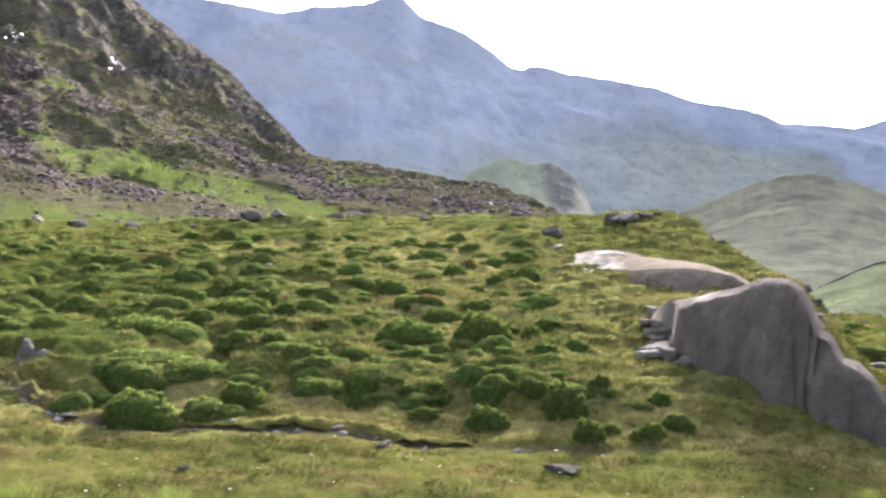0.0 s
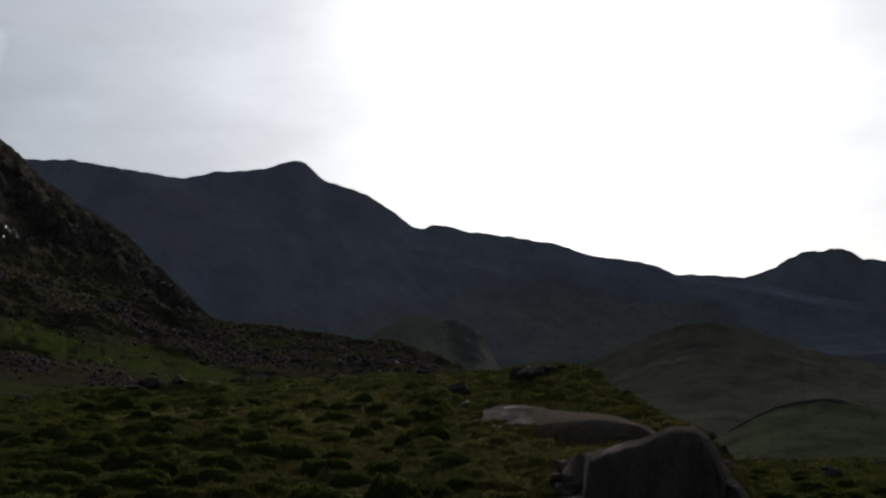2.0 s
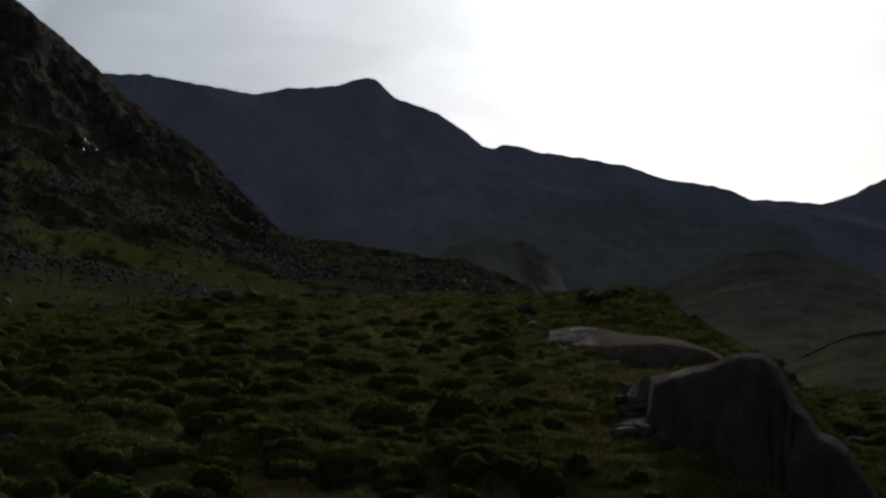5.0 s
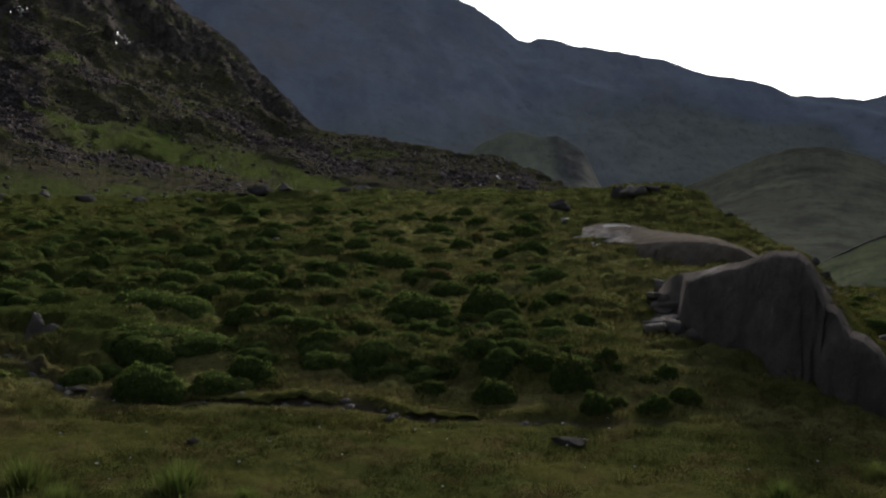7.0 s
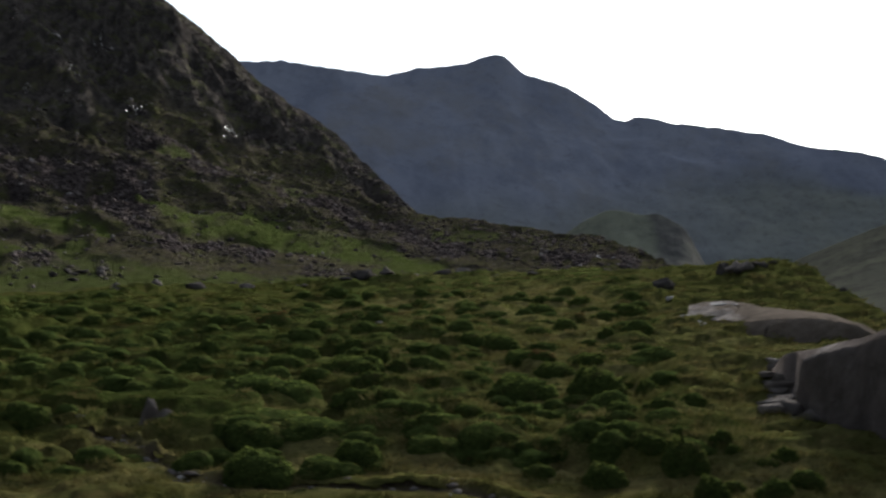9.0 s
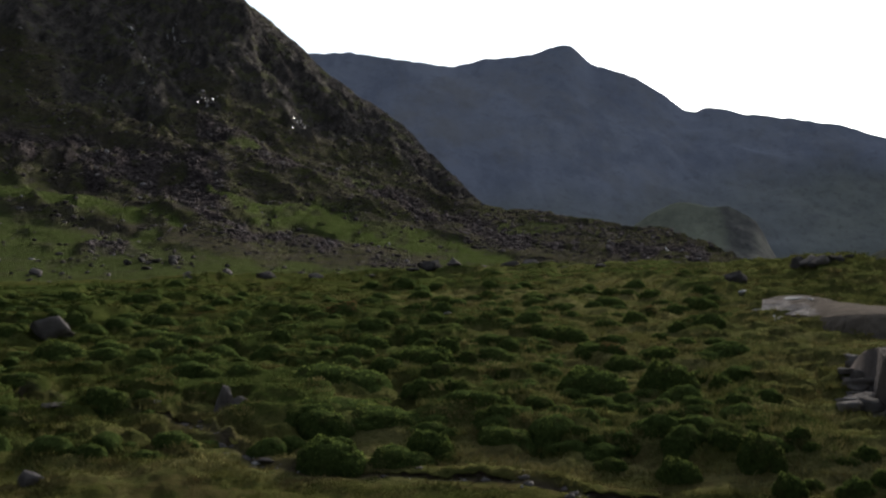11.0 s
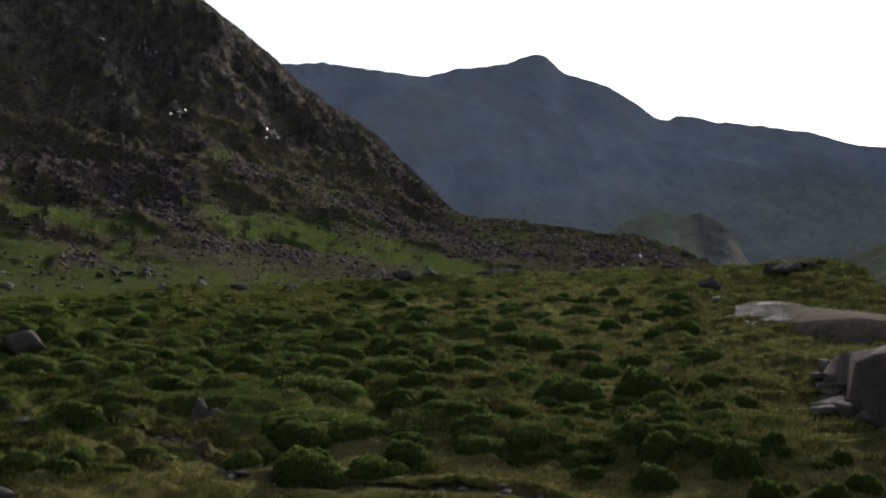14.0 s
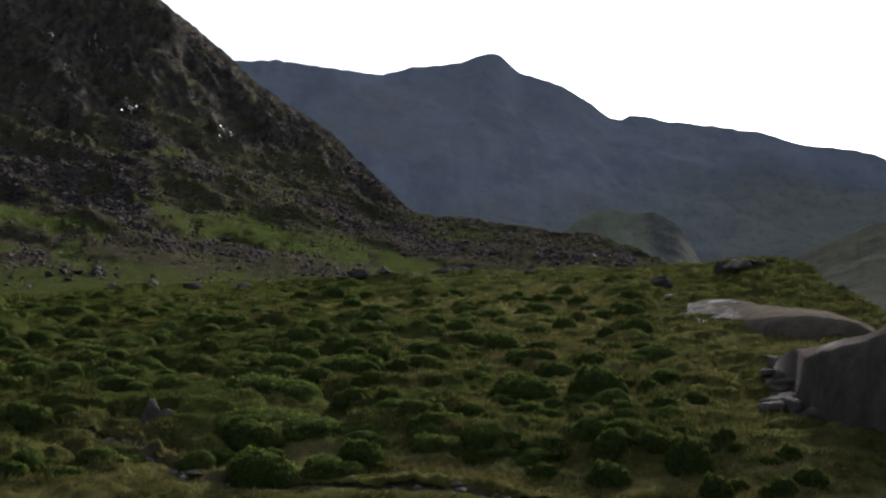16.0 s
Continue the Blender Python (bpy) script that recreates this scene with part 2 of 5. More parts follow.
def hazy_mountain_surface():
    n = Nodes("hazy_mountain_rock_and_heather")
    up = (1.0, 0.9, 0.55)
    # distance haze is put into these colours: rock blued and paled, grass paled
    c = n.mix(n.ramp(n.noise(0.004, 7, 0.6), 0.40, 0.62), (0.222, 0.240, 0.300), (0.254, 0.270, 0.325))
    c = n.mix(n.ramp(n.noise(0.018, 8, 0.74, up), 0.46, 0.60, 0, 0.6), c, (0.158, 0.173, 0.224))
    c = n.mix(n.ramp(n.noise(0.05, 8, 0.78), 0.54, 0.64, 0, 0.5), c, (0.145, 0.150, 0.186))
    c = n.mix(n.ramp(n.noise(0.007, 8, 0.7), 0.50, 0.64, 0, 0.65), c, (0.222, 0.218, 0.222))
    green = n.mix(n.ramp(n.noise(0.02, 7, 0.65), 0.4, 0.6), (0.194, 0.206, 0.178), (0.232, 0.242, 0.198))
    green = n.mix(n.ramp(n.noise(0.035, 8, 0.7), 0.52, 0.68, 0, 0.7), green, (0.130, 0.122, 0.112))
    green = n.mix(n.ramp(n.noise(0.1, 7, 0.75), 0.52, 0.64, 0, 0.65), green, (0.105, 0.098, 0.082))
    green = n.mix(n.ramp(n.noise(0.06, 6, 0.7), 0.56, 0.68, 0, 0.5), green, (0.160, 0.154, 0.108))
    c = n.mix(n.attribute("grassy"), c, green)
    n.bump(n.noise(0.016, 9, 0.66, up), 1.0, 2.2)
    return n.done(c)


def slope_surface(name, dark, mid, pale):
    """Grazed slopes of the middle distance, with bracken and scattered rock."""
    n = Nodes(name)
    c = n.mix(n.ramp(n.noise(0.02, 7, 0.65), 0.4, 0.6), mid, pale)
    c = n.mix(n.ramp(n.noise(0.045, 8, 0.75), 0.46, 0.60, 0, 0.8), c, dark)
    c = n.mix(n.ramp(n.noise(0.16, 8, 0.8), 0.54, 0.62, 0, 0.6), c, tuple(0.75 * v for v in dark))
    c = n.mix(n.ramp(n.noise(0.3, 8, 0.8), 0.60, 0.66, 0, 0.5), c, tuple(1.5 * v for v in pale))
    c = n.mix(n.attribute("rocky"), c, n.mix(n.ramp(n.noise(0.12, 8, 0.75), 0.42, 0.60), (0.070, 0.066, 0.070), (0.140, 0.134, 0.120)))
    n.bump(n.noise(0.09, 9, 0.72), 1.0, 1.2)
    return n.done(c)


GRASS, HILL, MOUNTAIN = grass_ground(), hill_surface(), hazy_mountain_surface()
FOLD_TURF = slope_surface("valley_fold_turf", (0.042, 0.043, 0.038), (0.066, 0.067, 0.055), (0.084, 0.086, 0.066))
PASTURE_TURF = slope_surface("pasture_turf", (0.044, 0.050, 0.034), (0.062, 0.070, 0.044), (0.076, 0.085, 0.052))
# the knoll's turf is paled and greyed, its veil of haze mixed into the tones
HAZY_KNOLL_TURF = slope_surface("hazy_knoll_turf", (0.135, 0.140, 0.114), (0.180, 0.190, 0.145), (0.214, 0.224, 0.166))


# ---- land forms ----
def field_edge(y):
    """Where the field breaks down to the valley on its right-hand side."""
    return np.interp(y, (8, 14, 17, 20, 24, 27), (5.4, 6.1, 6.5, 7.0, 8.4, 9.7)) + 0.075 * np.maximum(y - 27, 0)


def hummocks(x, y):
    """Low grassy mounds, thick on the open slope and faint by the outcrops; 0 to 1."""
    r = np.hypot(x, y)
    left = 1 - step(-1.0, 1.6, x - 1.7 - 0.05 * y + 1.5 * (value_noise(x * 0.4, y * 0.4, 77) - 0.5))
    zone = step(14.6, 16.8, r + 0.12 * x) * (1 - step(58, 64, r)) * (1 - step(0.0, 2.0, x - field_edge(y)))
    wx = x + 0.35 * value_noise(x * 1.1, y * 1.1, 7) + 0.25 * y
    a = value_noise(wx * 0.62, y * 1.0, 201)
    b = value_noise(wx * 1.2, y * 1.7, 202)
    c = value_noise(x * 2.0 + 0.3 * y, y * 3.4, 203)
    patch = 0.4 + 0.6 * step(0.25, 0.5, value_noise(x * 0.2, y * 0.2, 91))
    big = np.maximum(step(0.46, 0.62, a), 0.75 * step(0.48, 0.66, b)) * patch
    d = value_noise(wx * 2.3 + 9, y * 3.2, 204)
    return zone * (left * np.maximum(big, 0.45 * step(0.5, 0.7, d)) + (1 - left) * 0.65 * np.maximum(step(0.45, 0.66, c), 0.8 * step(0.5, 0.68, d)))


def ground_height(x, y, rough=True):
    r = np.hypot(x, y)
    # the field climbs gently to a crest, then sinks behind it
    z = 0.052 * (np.minimum(r, 40) - 14) * step(4, 16, r) + 0.018 * (np.clip(r, 40, 62) - 40)
    z = z - 0.05 * np.clip(r - 62, 0, 70) * step(62, 80, r)
    z = z + 0.9 * np.exp(-((x - 10.5) / 4.5) ** 2 - ((y - 47) / 9) ** 2)
    z = z + 2.0 * (1 - step(2.0, 9.0, r))
    # valley floor beyond the edge
    v = -1.2 - 0.018 * np.clip(r - 20, 0, 26) - 0.19 * np.clip(r - 46, 0, 85)
    side = step(-0.4, 1.6 + 1.4 * step(20, 32, y), x - field_edge(y) + 0.8 * (value_noise(x * 0.3, y * 0.3, 5) - 0.5)) * step(-3, 6, y)
    z = z * (1 - side) + v * side
    z = z + (-22 - z) * step(115, 160, r)
    z = z - 0.20 * np.exp(-((x - 5.7) / 1.3) ** 2 - ((y - 14.0) / 1.6) ** 2)
    if rough:
        near = 1 - step(90, 220, r)
        z = z + 0.30 * fbm(x * 0.10, y * 0.10, 2, 19) * step(35, 55, r) * near
        z = z + near * (0.12 * fbm(x * 0.45, y * 0.45, 3, 2) * (0.35 + 0.65 * step(13, 16, r)) + 0.075 * fbm(x * 1.5, y * 1.9, 3, 9) * step(14, 18, r) + 0.055 * step(0.1, 0.9, fbm(x * 2.1, y * 2.6, 2, 9)) * (0.2 + 0.8 * step(13.5, 16, r)) + 0.018 * fbm(x * 4.2, y * 4.2, 2, 10) * (1 - step(24, 34, r)))
        z = z + near * step(11, 16, r) * 0.05 * np.abs(fbm(x * 0.5, y * 1.6, 2, 23))
        z = z + step(130, 220, r) * 2.5 * fbm(x * 0.02, y * 0.02, 4, 33)
        z = z + step(1500, 2500, r) * 6 * fbm(x * 0.004, y * 0.004, 4, 12)
        z = z + (0.31 + 0.003 * np.minimum(r, 60)) * hummocks(x, y) - 0.06 * path_mask(x, y) + 0.08 * path_mask(x, y - 0.30)
    return z


def straw_mask(x, y):
    """Drier, paler turf towards the outcrops."""
    return step(-13, -1.5, x + 0.05 * y + 5 * (value_noise(x * 0.15, y * 0.15, 41) - 0.5)) * (1 - step(0, 2, x - field_edge(y))) * (0.14 + 0.86 * step(13.6, 15.2, np.hypot(x, y) + 0.1 * x)) * (1 - 0.6 * step(29, 38, np.hypot(x, y)) * step(2, 6, x))


def track_line(x):
    line = np.interp(x, (-16, -11.7, -9.7, -8.3, -7.5, -6.5, -5.8, -4.4, 0, 6), (19.5, 18.4, 17.7, 17.3, 16.7, 15.7, 15.0, 14.55, 13.85, 12.9))
    return line + 0.3 * (value_noise(x * 0.6, x * 0 + 3, 4) - 0.5)


def path_mask(x, y):
    """The worn earth track along the foot of the field."""
    line = track_line(x)
    keep = (0.35 + 0.65 * step(0.25, 0.5, value_noise(x * 0.45, y * 0.2, 8))) * (1 - step(1.5, 4.0, x))
    return np.exp(-((y - line) / (0.11 + 0.09 * step(3, 6.5, -x))) ** 2) * keep * (0.6 + 0.4 * step(0.35, 0.6, value_noise(x * 1.6, y * 1.6, 18)))


def grid_mesh(name, xyz, rows_n, cols_n, material, marks, wrap=False):
    """One mesh from a grid of places, with named marks on its corners for the material."""
    me = bpy.data.meshes.new(name)
    i = np.arange((rows_n - 1) * (cols_n if wrap else cols_n - 1))
    per = cols_n if wrap else cols_n - 1
    r, c = i // per, i % per
    c1 = (c + 1) % cols_n
    faces = np.stack([r * cols_n + c, r * cols_n + c1, (r + 1) * cols_n + c1, (r + 1) * cols_n + c], 1)
    me.vertices.add(len(xyz))
    me.vertices.foreach_set("co", xyz.astype(np.float32).ravel())
    me.loops.add(faces.size)
    me.loops.foreach_set("vertex_index", faces.astype(np.int32).ravel())
    me.polygons.add(len(faces))
    me.polygons.foreach_set("loop_start", np.arange(0, faces.size, 4, dtype=np.int32))
    me.update(calc_edges=True)
    me.polygons.foreach_set("use_smooth", np.ones(len(faces), bool))
    for key, values in marks.items():
        a = me.attributes.new(key, "FLOAT", "POINT")
        a.data.foreach_set("value", np.clip(values, 0, 1).astype(np.float32).ravel())
    me.materials.append(material)
    return new(name, me)


def ground():
    az = np.concatenate([np.arange(-36, 40, 0.125), np.arange(40, 324, 1.0)])
    r = np.concatenate([np.linspace(0, 5.85, 40), 6 * 1.0085 ** np.arange(300), 76 * 1.05 ** np.arange(1, 86)])
    A, Rr = np.meshgrid(np.radians(az), r)
    x, y = (-np.sin(A) * Rr).ravel(), (np.cos(A) * Rr).ravel()
    z = ground_height(x, y)
    rr = np.hypot(x, y)
    xyz = np.stack([x, y, z], 1)
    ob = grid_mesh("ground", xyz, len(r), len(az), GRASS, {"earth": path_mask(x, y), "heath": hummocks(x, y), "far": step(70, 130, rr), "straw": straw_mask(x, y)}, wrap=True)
    return tagged(ob, "rough tussocky grass field with worn earth track", "ground", kind="structure")


ground()


def earth_bank(x0, x1, high, seed):
    """The dark cut edge of the turf on the upper side of the track, with a ragged overhanging lip."""
    x = np.linspace(x0, x1, int((x1 - x0) / 0.03))
    u = (x - x0) / (x1 - x0)
    y0 = track_line(x) + 0.06 + 0.05 * fbm(x * 2.2, x * 0, 3, seed)
    h = high * step(0.0, 0.12, u) * (1 - step(0.8, 1.0, u)) * (0.45 + 0.75 * value_noise(x * 1.7, x * 0, seed + 1))
    rows, earth = [], []
    for dy, q, e in ((-0.10, -0.5, 1), (-0.03, 0.05, 1), (0.03, 0.45, 1), (0.0, 0.85, 1), (-0.035, 0.98, 0.3), (-0.01, 1.12, 0), (0.05, 1.1, 0), (0.12, 0.85, 0), (0.22, 0.3, 0), (0.32, -0.6, 0)):
        y = y0 + dy + 0.025 * fbm(x * 7, x * 0 + q, 2, seed + 2)
        z = ground_height(x, y) + h * q + 0.02 * fbm(x * 6, x * 0 + dy * 9, 2, seed + 3) - 0.01
        rows.append(np.stack([x, y, z], 1))
        earth.append(np.full(len(x), e) * step(0.0, 0.1, u) * (1 - step(0.85, 1.0, u)))
    xyz = np.concatenate(rows)
    ob = grid_mesh("earth_bank", xyz, len(rows), len(x), GRASS, {"earth": np.concatenate(earth), "straw": 0.6 * straw_mask(xyz[:, 0], xyz[:, 1])})
    return tagged(ob, "low cut turf edge of dark earth beside the track", "bank", kind="structure")


earth_bank(-4.9, -1.35, 0.065, 31)
earth_bank(-0.75, 0.5, 0.065, 47)
earth_bank(-9.6, -7.0, 0.06, 59)

SPUR_AZ = (48, 40, 34, 28, 24, 21.3, 18.9, 17.4, 16.3, 14.3, 12.1, 10.1, 8.5, 7.5, 6.3, 4.3, 0.8, -2.8, -4.4, -6.5, -9)
SPUR_EL = (23.5, 22.5, 20.5, 18.0, 16.1, 14.27, 12.4, 11.24, 10.1, 8.7, 7.1, 5.2, 3.4, 2.5, 2.25, 2.1, 1.45, 0.8, 0.3, -0.75, -2.2)


def spur():
    """The steep stony hillside that comes down across the valley."""
    az = np.arange(47, -8.9, -0.1)
    s = np.concatenate([np.linspace(0, 1, 300) ** 1.45 * 0.997, [1.0], 1 + np.linspace(0.01, 0.6, 24)])
    A, S = np.meshgrid(az, s)
    top = np.interp(A, SPUR_AZ[::-1], SPUR_EL[::-1])
    k = np.minimum(S, 1)
    el = -1.9 + (top + 1.9) * k
    r = (62 + 25 * np.maximum(el + 1.9, 0) ** 0.78) * np.interp(A, (-9, 0, 10, 22, 47), (2.0, 1.95, 1.78, 1.36, 1.22)) + np.where(S > 1, (S - 1) * 120, 0)
    z = EYE + r * np.tan(np.radians(el))
    x, y = -np.sin(np.radians(A)) * r, np.cos(np.radians(A)) * r
    z = z - np.where(S > 1, (S - 1) * 90, 0)
    below = top - el
    lively = (0.25 * step(-1.9, -0.9, el) + 0.75 * step(-0.8, 2.6, el)) * (0.22 + 0.78 * step(0.0, 1.6, below)) * np.clip((top + 3) / 8, 0.3, 1)
    w1 = 0.9 * fbm(A * 0.2, el * 0.5, 3, 44)
    shade_line = np.interp(A, (6, 9.1, 10.1, 13.7, 16.1, 17.9, 21.7, 24.9, 27, 31, 36), (1.5, 2.9, 3.7, 6.3, 6.6, 7.2, 9.2, 9.8, 10.0, 11.0, 12.0))
    ca = np.maximum.reduce([
        step(-0.3, 0.5, el - shade_line + 0.5 * w1) * step(2.5, 3.5, top),
        stroke(A, el + w1 * 0.5, 30, 9.6, 26, 8.6, 1.0, 0.9), stroke(A, el + w1 * 0.5, 27, 10.5, 22.8, 8.4, 0.7, 0.5),
        stroke(A, el + w1 * 0.3, 18.5, 7.4, 17.2, 6.7, 0.4, 0.4)])
    ew = el + 0.3 * fbm(A * 0.5, el * 1.2, 3, 31)
    lush = np.maximum.reduce([
        stroke(A, ew, 40, 5.0, 31.2, 3.2, 0.7, 0.6), stroke(A, ew, 31.2, 3.2, 28.4, 2.5, 0.6, 0.5), stroke(A, ew, 28.4, 2.5, 24.6, 1.6, 0.5, 0.22),
        stroke(A, ew, 36, 1.6, 31, 0.6, 1.2, 1.0) * 0.9, stroke(A, ew, 38, -0.6, 21, -1.3, 1.0, 0.7) * 0.85, stroke(A, ew, 21, -1.25, 6, -1.6, 0.75, 0.5) * 0.85, stroke(A, ew, 31, 0.9, 26, 0.9, 0.5, 0.35) * 0.8, stroke(A, ew, 27, 0.2, 19.5, -1.0, 0.35, 0.5) * 0.75,
        stroke(A, ew, 23, 3.7, 20.5, 2.75, 0.2, 0.42) * 0.8, stroke(A, ew, 20.5, 2.6, 16.6, 1.85, 0.6, 0.55), stroke(A, ew, 16.6, 1.85, 11.6, 0.5, 0.5, 0.55),
        stroke(A, ew, 11.6, 0.45, 6.9, -0.6, 0.58, 0.42), stroke(A, ew, 6.9, -0.55, 4.2, -1.2, 0.35, 0.16),
        stroke(A, ew, 23, 6.3, 20.4, 5.8, 0.2, 0.3) * 0.7, stroke(A, ew, 6.5, 1.3, 3.0, 0.9, 0.3, 0.2) * 0.6, stroke(A, ew, 16, 4.3, 13.5, 3.4, 0.2, 0.25) * 0.5])
    lush = lush * (0.55 + 0.45 * step(0.3, 0.5, value_noise(A * 1.4, el * 3.5, 58) + 0.12))
    lively = lively * (1 - 0.75 * lush)
    z = z + lively * (3.0 * fbm(x * 0.05, y * 0.05, 4, 3) + 1.0 * ridged(x * 0.22, y * 0.22, 5, 6))
    tail = step(-9.0, -4.0, -A) * step(-1.6, -0.4, el)
    z = z + tail * (1 - 0.6 * lush) * (0.9 * ridged(x * 0.11, y * 0.08, 4, 84) + 0.5 * ridged(x * 0.4, y * 0.25, 3, 85))
    bluff = step(0.1, 0.35, fbm(A * 0.16, el * 0.4, 3, 93)) * (1 - step(0.0, 0.6, 2.0 - el))
    z = z + lively * bluff * 3.0 * fbm(x * 0.12, y * 0.06, 4, 29, 0.6)
    z = z + lively * ca * (4.2 * fbm(x * 0.06 + y * 0.015, y * 0.03, 4, 15, 0.6) + 1.6 * fbm(x * 0.2, y * 0.12, 3, 16) + 0.9 * ridged(x * 0.5, y * 0.3, 3, 17))
    z = z + 0.45 * ridged(A * 1.3, A * 0 + 0.5, 3, 71) * step(2, 4, top) * (1 - step(0.0, 0.5, below))
    scree = np.maximum.reduce([
        stroke(A, ew, 34, 6.8, 29, 5.2, 0.9, 1.2), stroke(A, ew, 29, 5.2, 23, 4.6, 1.2, 0.9), stroke(A, ew, 24.5, 3.8, 21, 0.9, 0.9, 0.6),
        stroke(A, ew, 23, 7.2, 18.5, 4.6, 0.7, 0.6), stroke(A, ew, 21, 0.9, 16, 0.4, 0.5, 0.35),
        stroke(A, ew, 29, 0.0, 25, -0.3, 0.45, 0.4), stroke(A, ew, 14, -0.5, 6, -1.4, 0.25, 0.2) * 0.6, stroke(A, ew, 15, 3.6, 6, 0.6, 0.5, 0.6),
        stroke(A, ew, 6, 0.4, -6, -0.9, 0.6, 0.35) * step(0.42, 0.6, value_noise(A * 0.7, el * 2.4, 88))]) * step(0.34, 0.56, value_noise(A * 1.1, el * 3.0, 52) + 0.18)
    scree = scree * (1 - lush)
    xyz = np.stack([x, y, z], -1).reshape(-1, 3)
    ob = grid_mesh("hillside", xyz, len(s), len(az), HILL, {"crag": ca, "lush": lush, "scree": scree})
    tagged(ob, "steep stony hillside with scree, crags and green turf bands", "hillside", kind="structure")
    shown = (S <= 0.98).ravel()
    return xyz[shown], scree.ravel()[shown], lush.ravel()[shown], r.ravel()[shown], A.ravel()[shown], el.ravel()[shown]


HILL_XYZ, HILL_SCREE, HILL_LUSH, HILL_R, HILL_AZ, HILL_EL = spur()

def blurred(az, azs, els, width):
    """A skyline smoothed over some degrees, for the slopes below it."""
    offs = np.linspace(-2, 2, 17)
    w = np.exp(-offs ** 2)
    return sum(k * np.interp(az + o * width, azs[::-1], els[::-1]) for o, k in zip(offs, w)) / w.sum()


RIDGE_AZ = (60, 40, 25, 17.3, 15.1, 12.5, 9.0, 7.5, 5.0, 3.6, 2.9, 2.3, 1.9, 1.3, -1.1, -3.0, -3.9, -4.5, -5.3, -6.9, -9.5, -12, -14.3, -16.2, -17.5, -18.7, -20.5, -22.3, -26, -34, -60)
RIDGE_EL = (5, 10, 11.2, 11.2, 11.3, 10.9, 10.4, 10.78, 10.92, 11.25, 11.42, 11.35, 11.05, 10.33, 9.54, 8.29, 7.47, 7.39, 7.63, 7.17, 6.77, 6.24, 5.44, 5.11, 4.77, 4.18, 4.06, 3.76, 2.6, 1.0, -0.2)


def mountain():
    az = np.arange(56, -56, -0.2)
    s = np.concatenate([np.linspace(0, 0.998, 230), [1.0], 1 + np.linspace(0.01, 0.5, 16)])
    A, S = np.meshgrid(az, s)
    top = np.interp(A, RIDGE_AZ[::-1], RIDGE_EL[::-1])
    far = 1350 + 120 * fbm(A * 0.05, A * 0, 3, 8)
    k = np.minimum(S, 1)
    soft = blurred(A, RIDGE_AZ, RIDGE_EL, 5.0)
    # an even steep slope from the valley floor up to the skyline
    m, zf = math.tan(radians(40)), -26.0
    zt = far * np.tan(np.radians(soft))
    foot = far - np.maximum(zt - zf, 60) / m
    low = np.degrees(np.arctan2(zf, foot))
    el = low + (soft - low) * k
    r = np.clip((zf - foot * m) / (np.tan(np.radians(el)) - m), foot, far) + np.where(S > 1, (S - 1) * 700, 0)
    near_top = blurred(A, RIDGE_AZ, RIDGE_EL, 1.3)
    el = el + (near_top - soft) * step(0.4, 0.95, k) + (top - near_top) * step(0.9, 1.0, k)
    # shoulders and hollows, fading out at the skyline
    calm = step(0.0, 0.15, k) * (1 - step(0.8, 1.0, k))
    el = el + calm * (0.32 * fbm(A * 0.14, S * 2.2, 4, 18) + 0.06 * ridged(A * 0.5 + 1.1 * fbm(A * 0.25, S * 3, 3, 62), S * 1.4, 4, 61) + 0.02 * ridged(A * 1.8 + 0.9 * fbm(A * 0.5, S * 4, 3, 63), S * 2.0, 3, 64))
    el = el + 0.05 * fbm(A * 2.2, S * 0, 3, 27) * step(0.9, 1, k)
    z = EYE + r * np.tan(np.radians(el)) - np.where(S > 1, (S - 1) * 500, 0)
    x, y = -np.sin(np.radians(A)) * r, np.cos(np.radians(A)) * r
    # grass climbs the lower slopes and the long flank that slants into the valley
    flank = np.interp(A, (-29, -25.8, -23.5, -20.6, -17.5, -16, -12, -6, 0, 8), (-1.6, -0.4, 0.7, 2.3, 3.1, 3.6, 3.4, 2.9, 2.5, 2.0))
    grassy = (1 - step(-0.5, 0.5 + 1.6 * step(-17, -10, A), el - flank + 0.5 * fbm(A * 0.3, S * 3, 3, 5))) * (0.8 - 0.35 * step(-14, -4, A))
    xyz = np.stack([x, y, z], -1).reshape(-1, 3)
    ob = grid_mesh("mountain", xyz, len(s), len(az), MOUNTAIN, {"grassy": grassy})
    return tagged(ob, "blue-grey hazy mountain ridge with rocky corrie face", "mountain", kind="structure")


mountain()

PEAK_AZ = (-8, -18, -22.3, -24.1, -24.8, -25.5, -26.4, -27.5, -28.0, -28.5, -29.7, -33, -40, -55)
PEAK_EL = (1.0, 2.6, 3.76, 4.30, 4.75, 4.99, 5.02, 5.09, 4.85, 4.46, 4.23, 3.9, 3.0, 0.5)


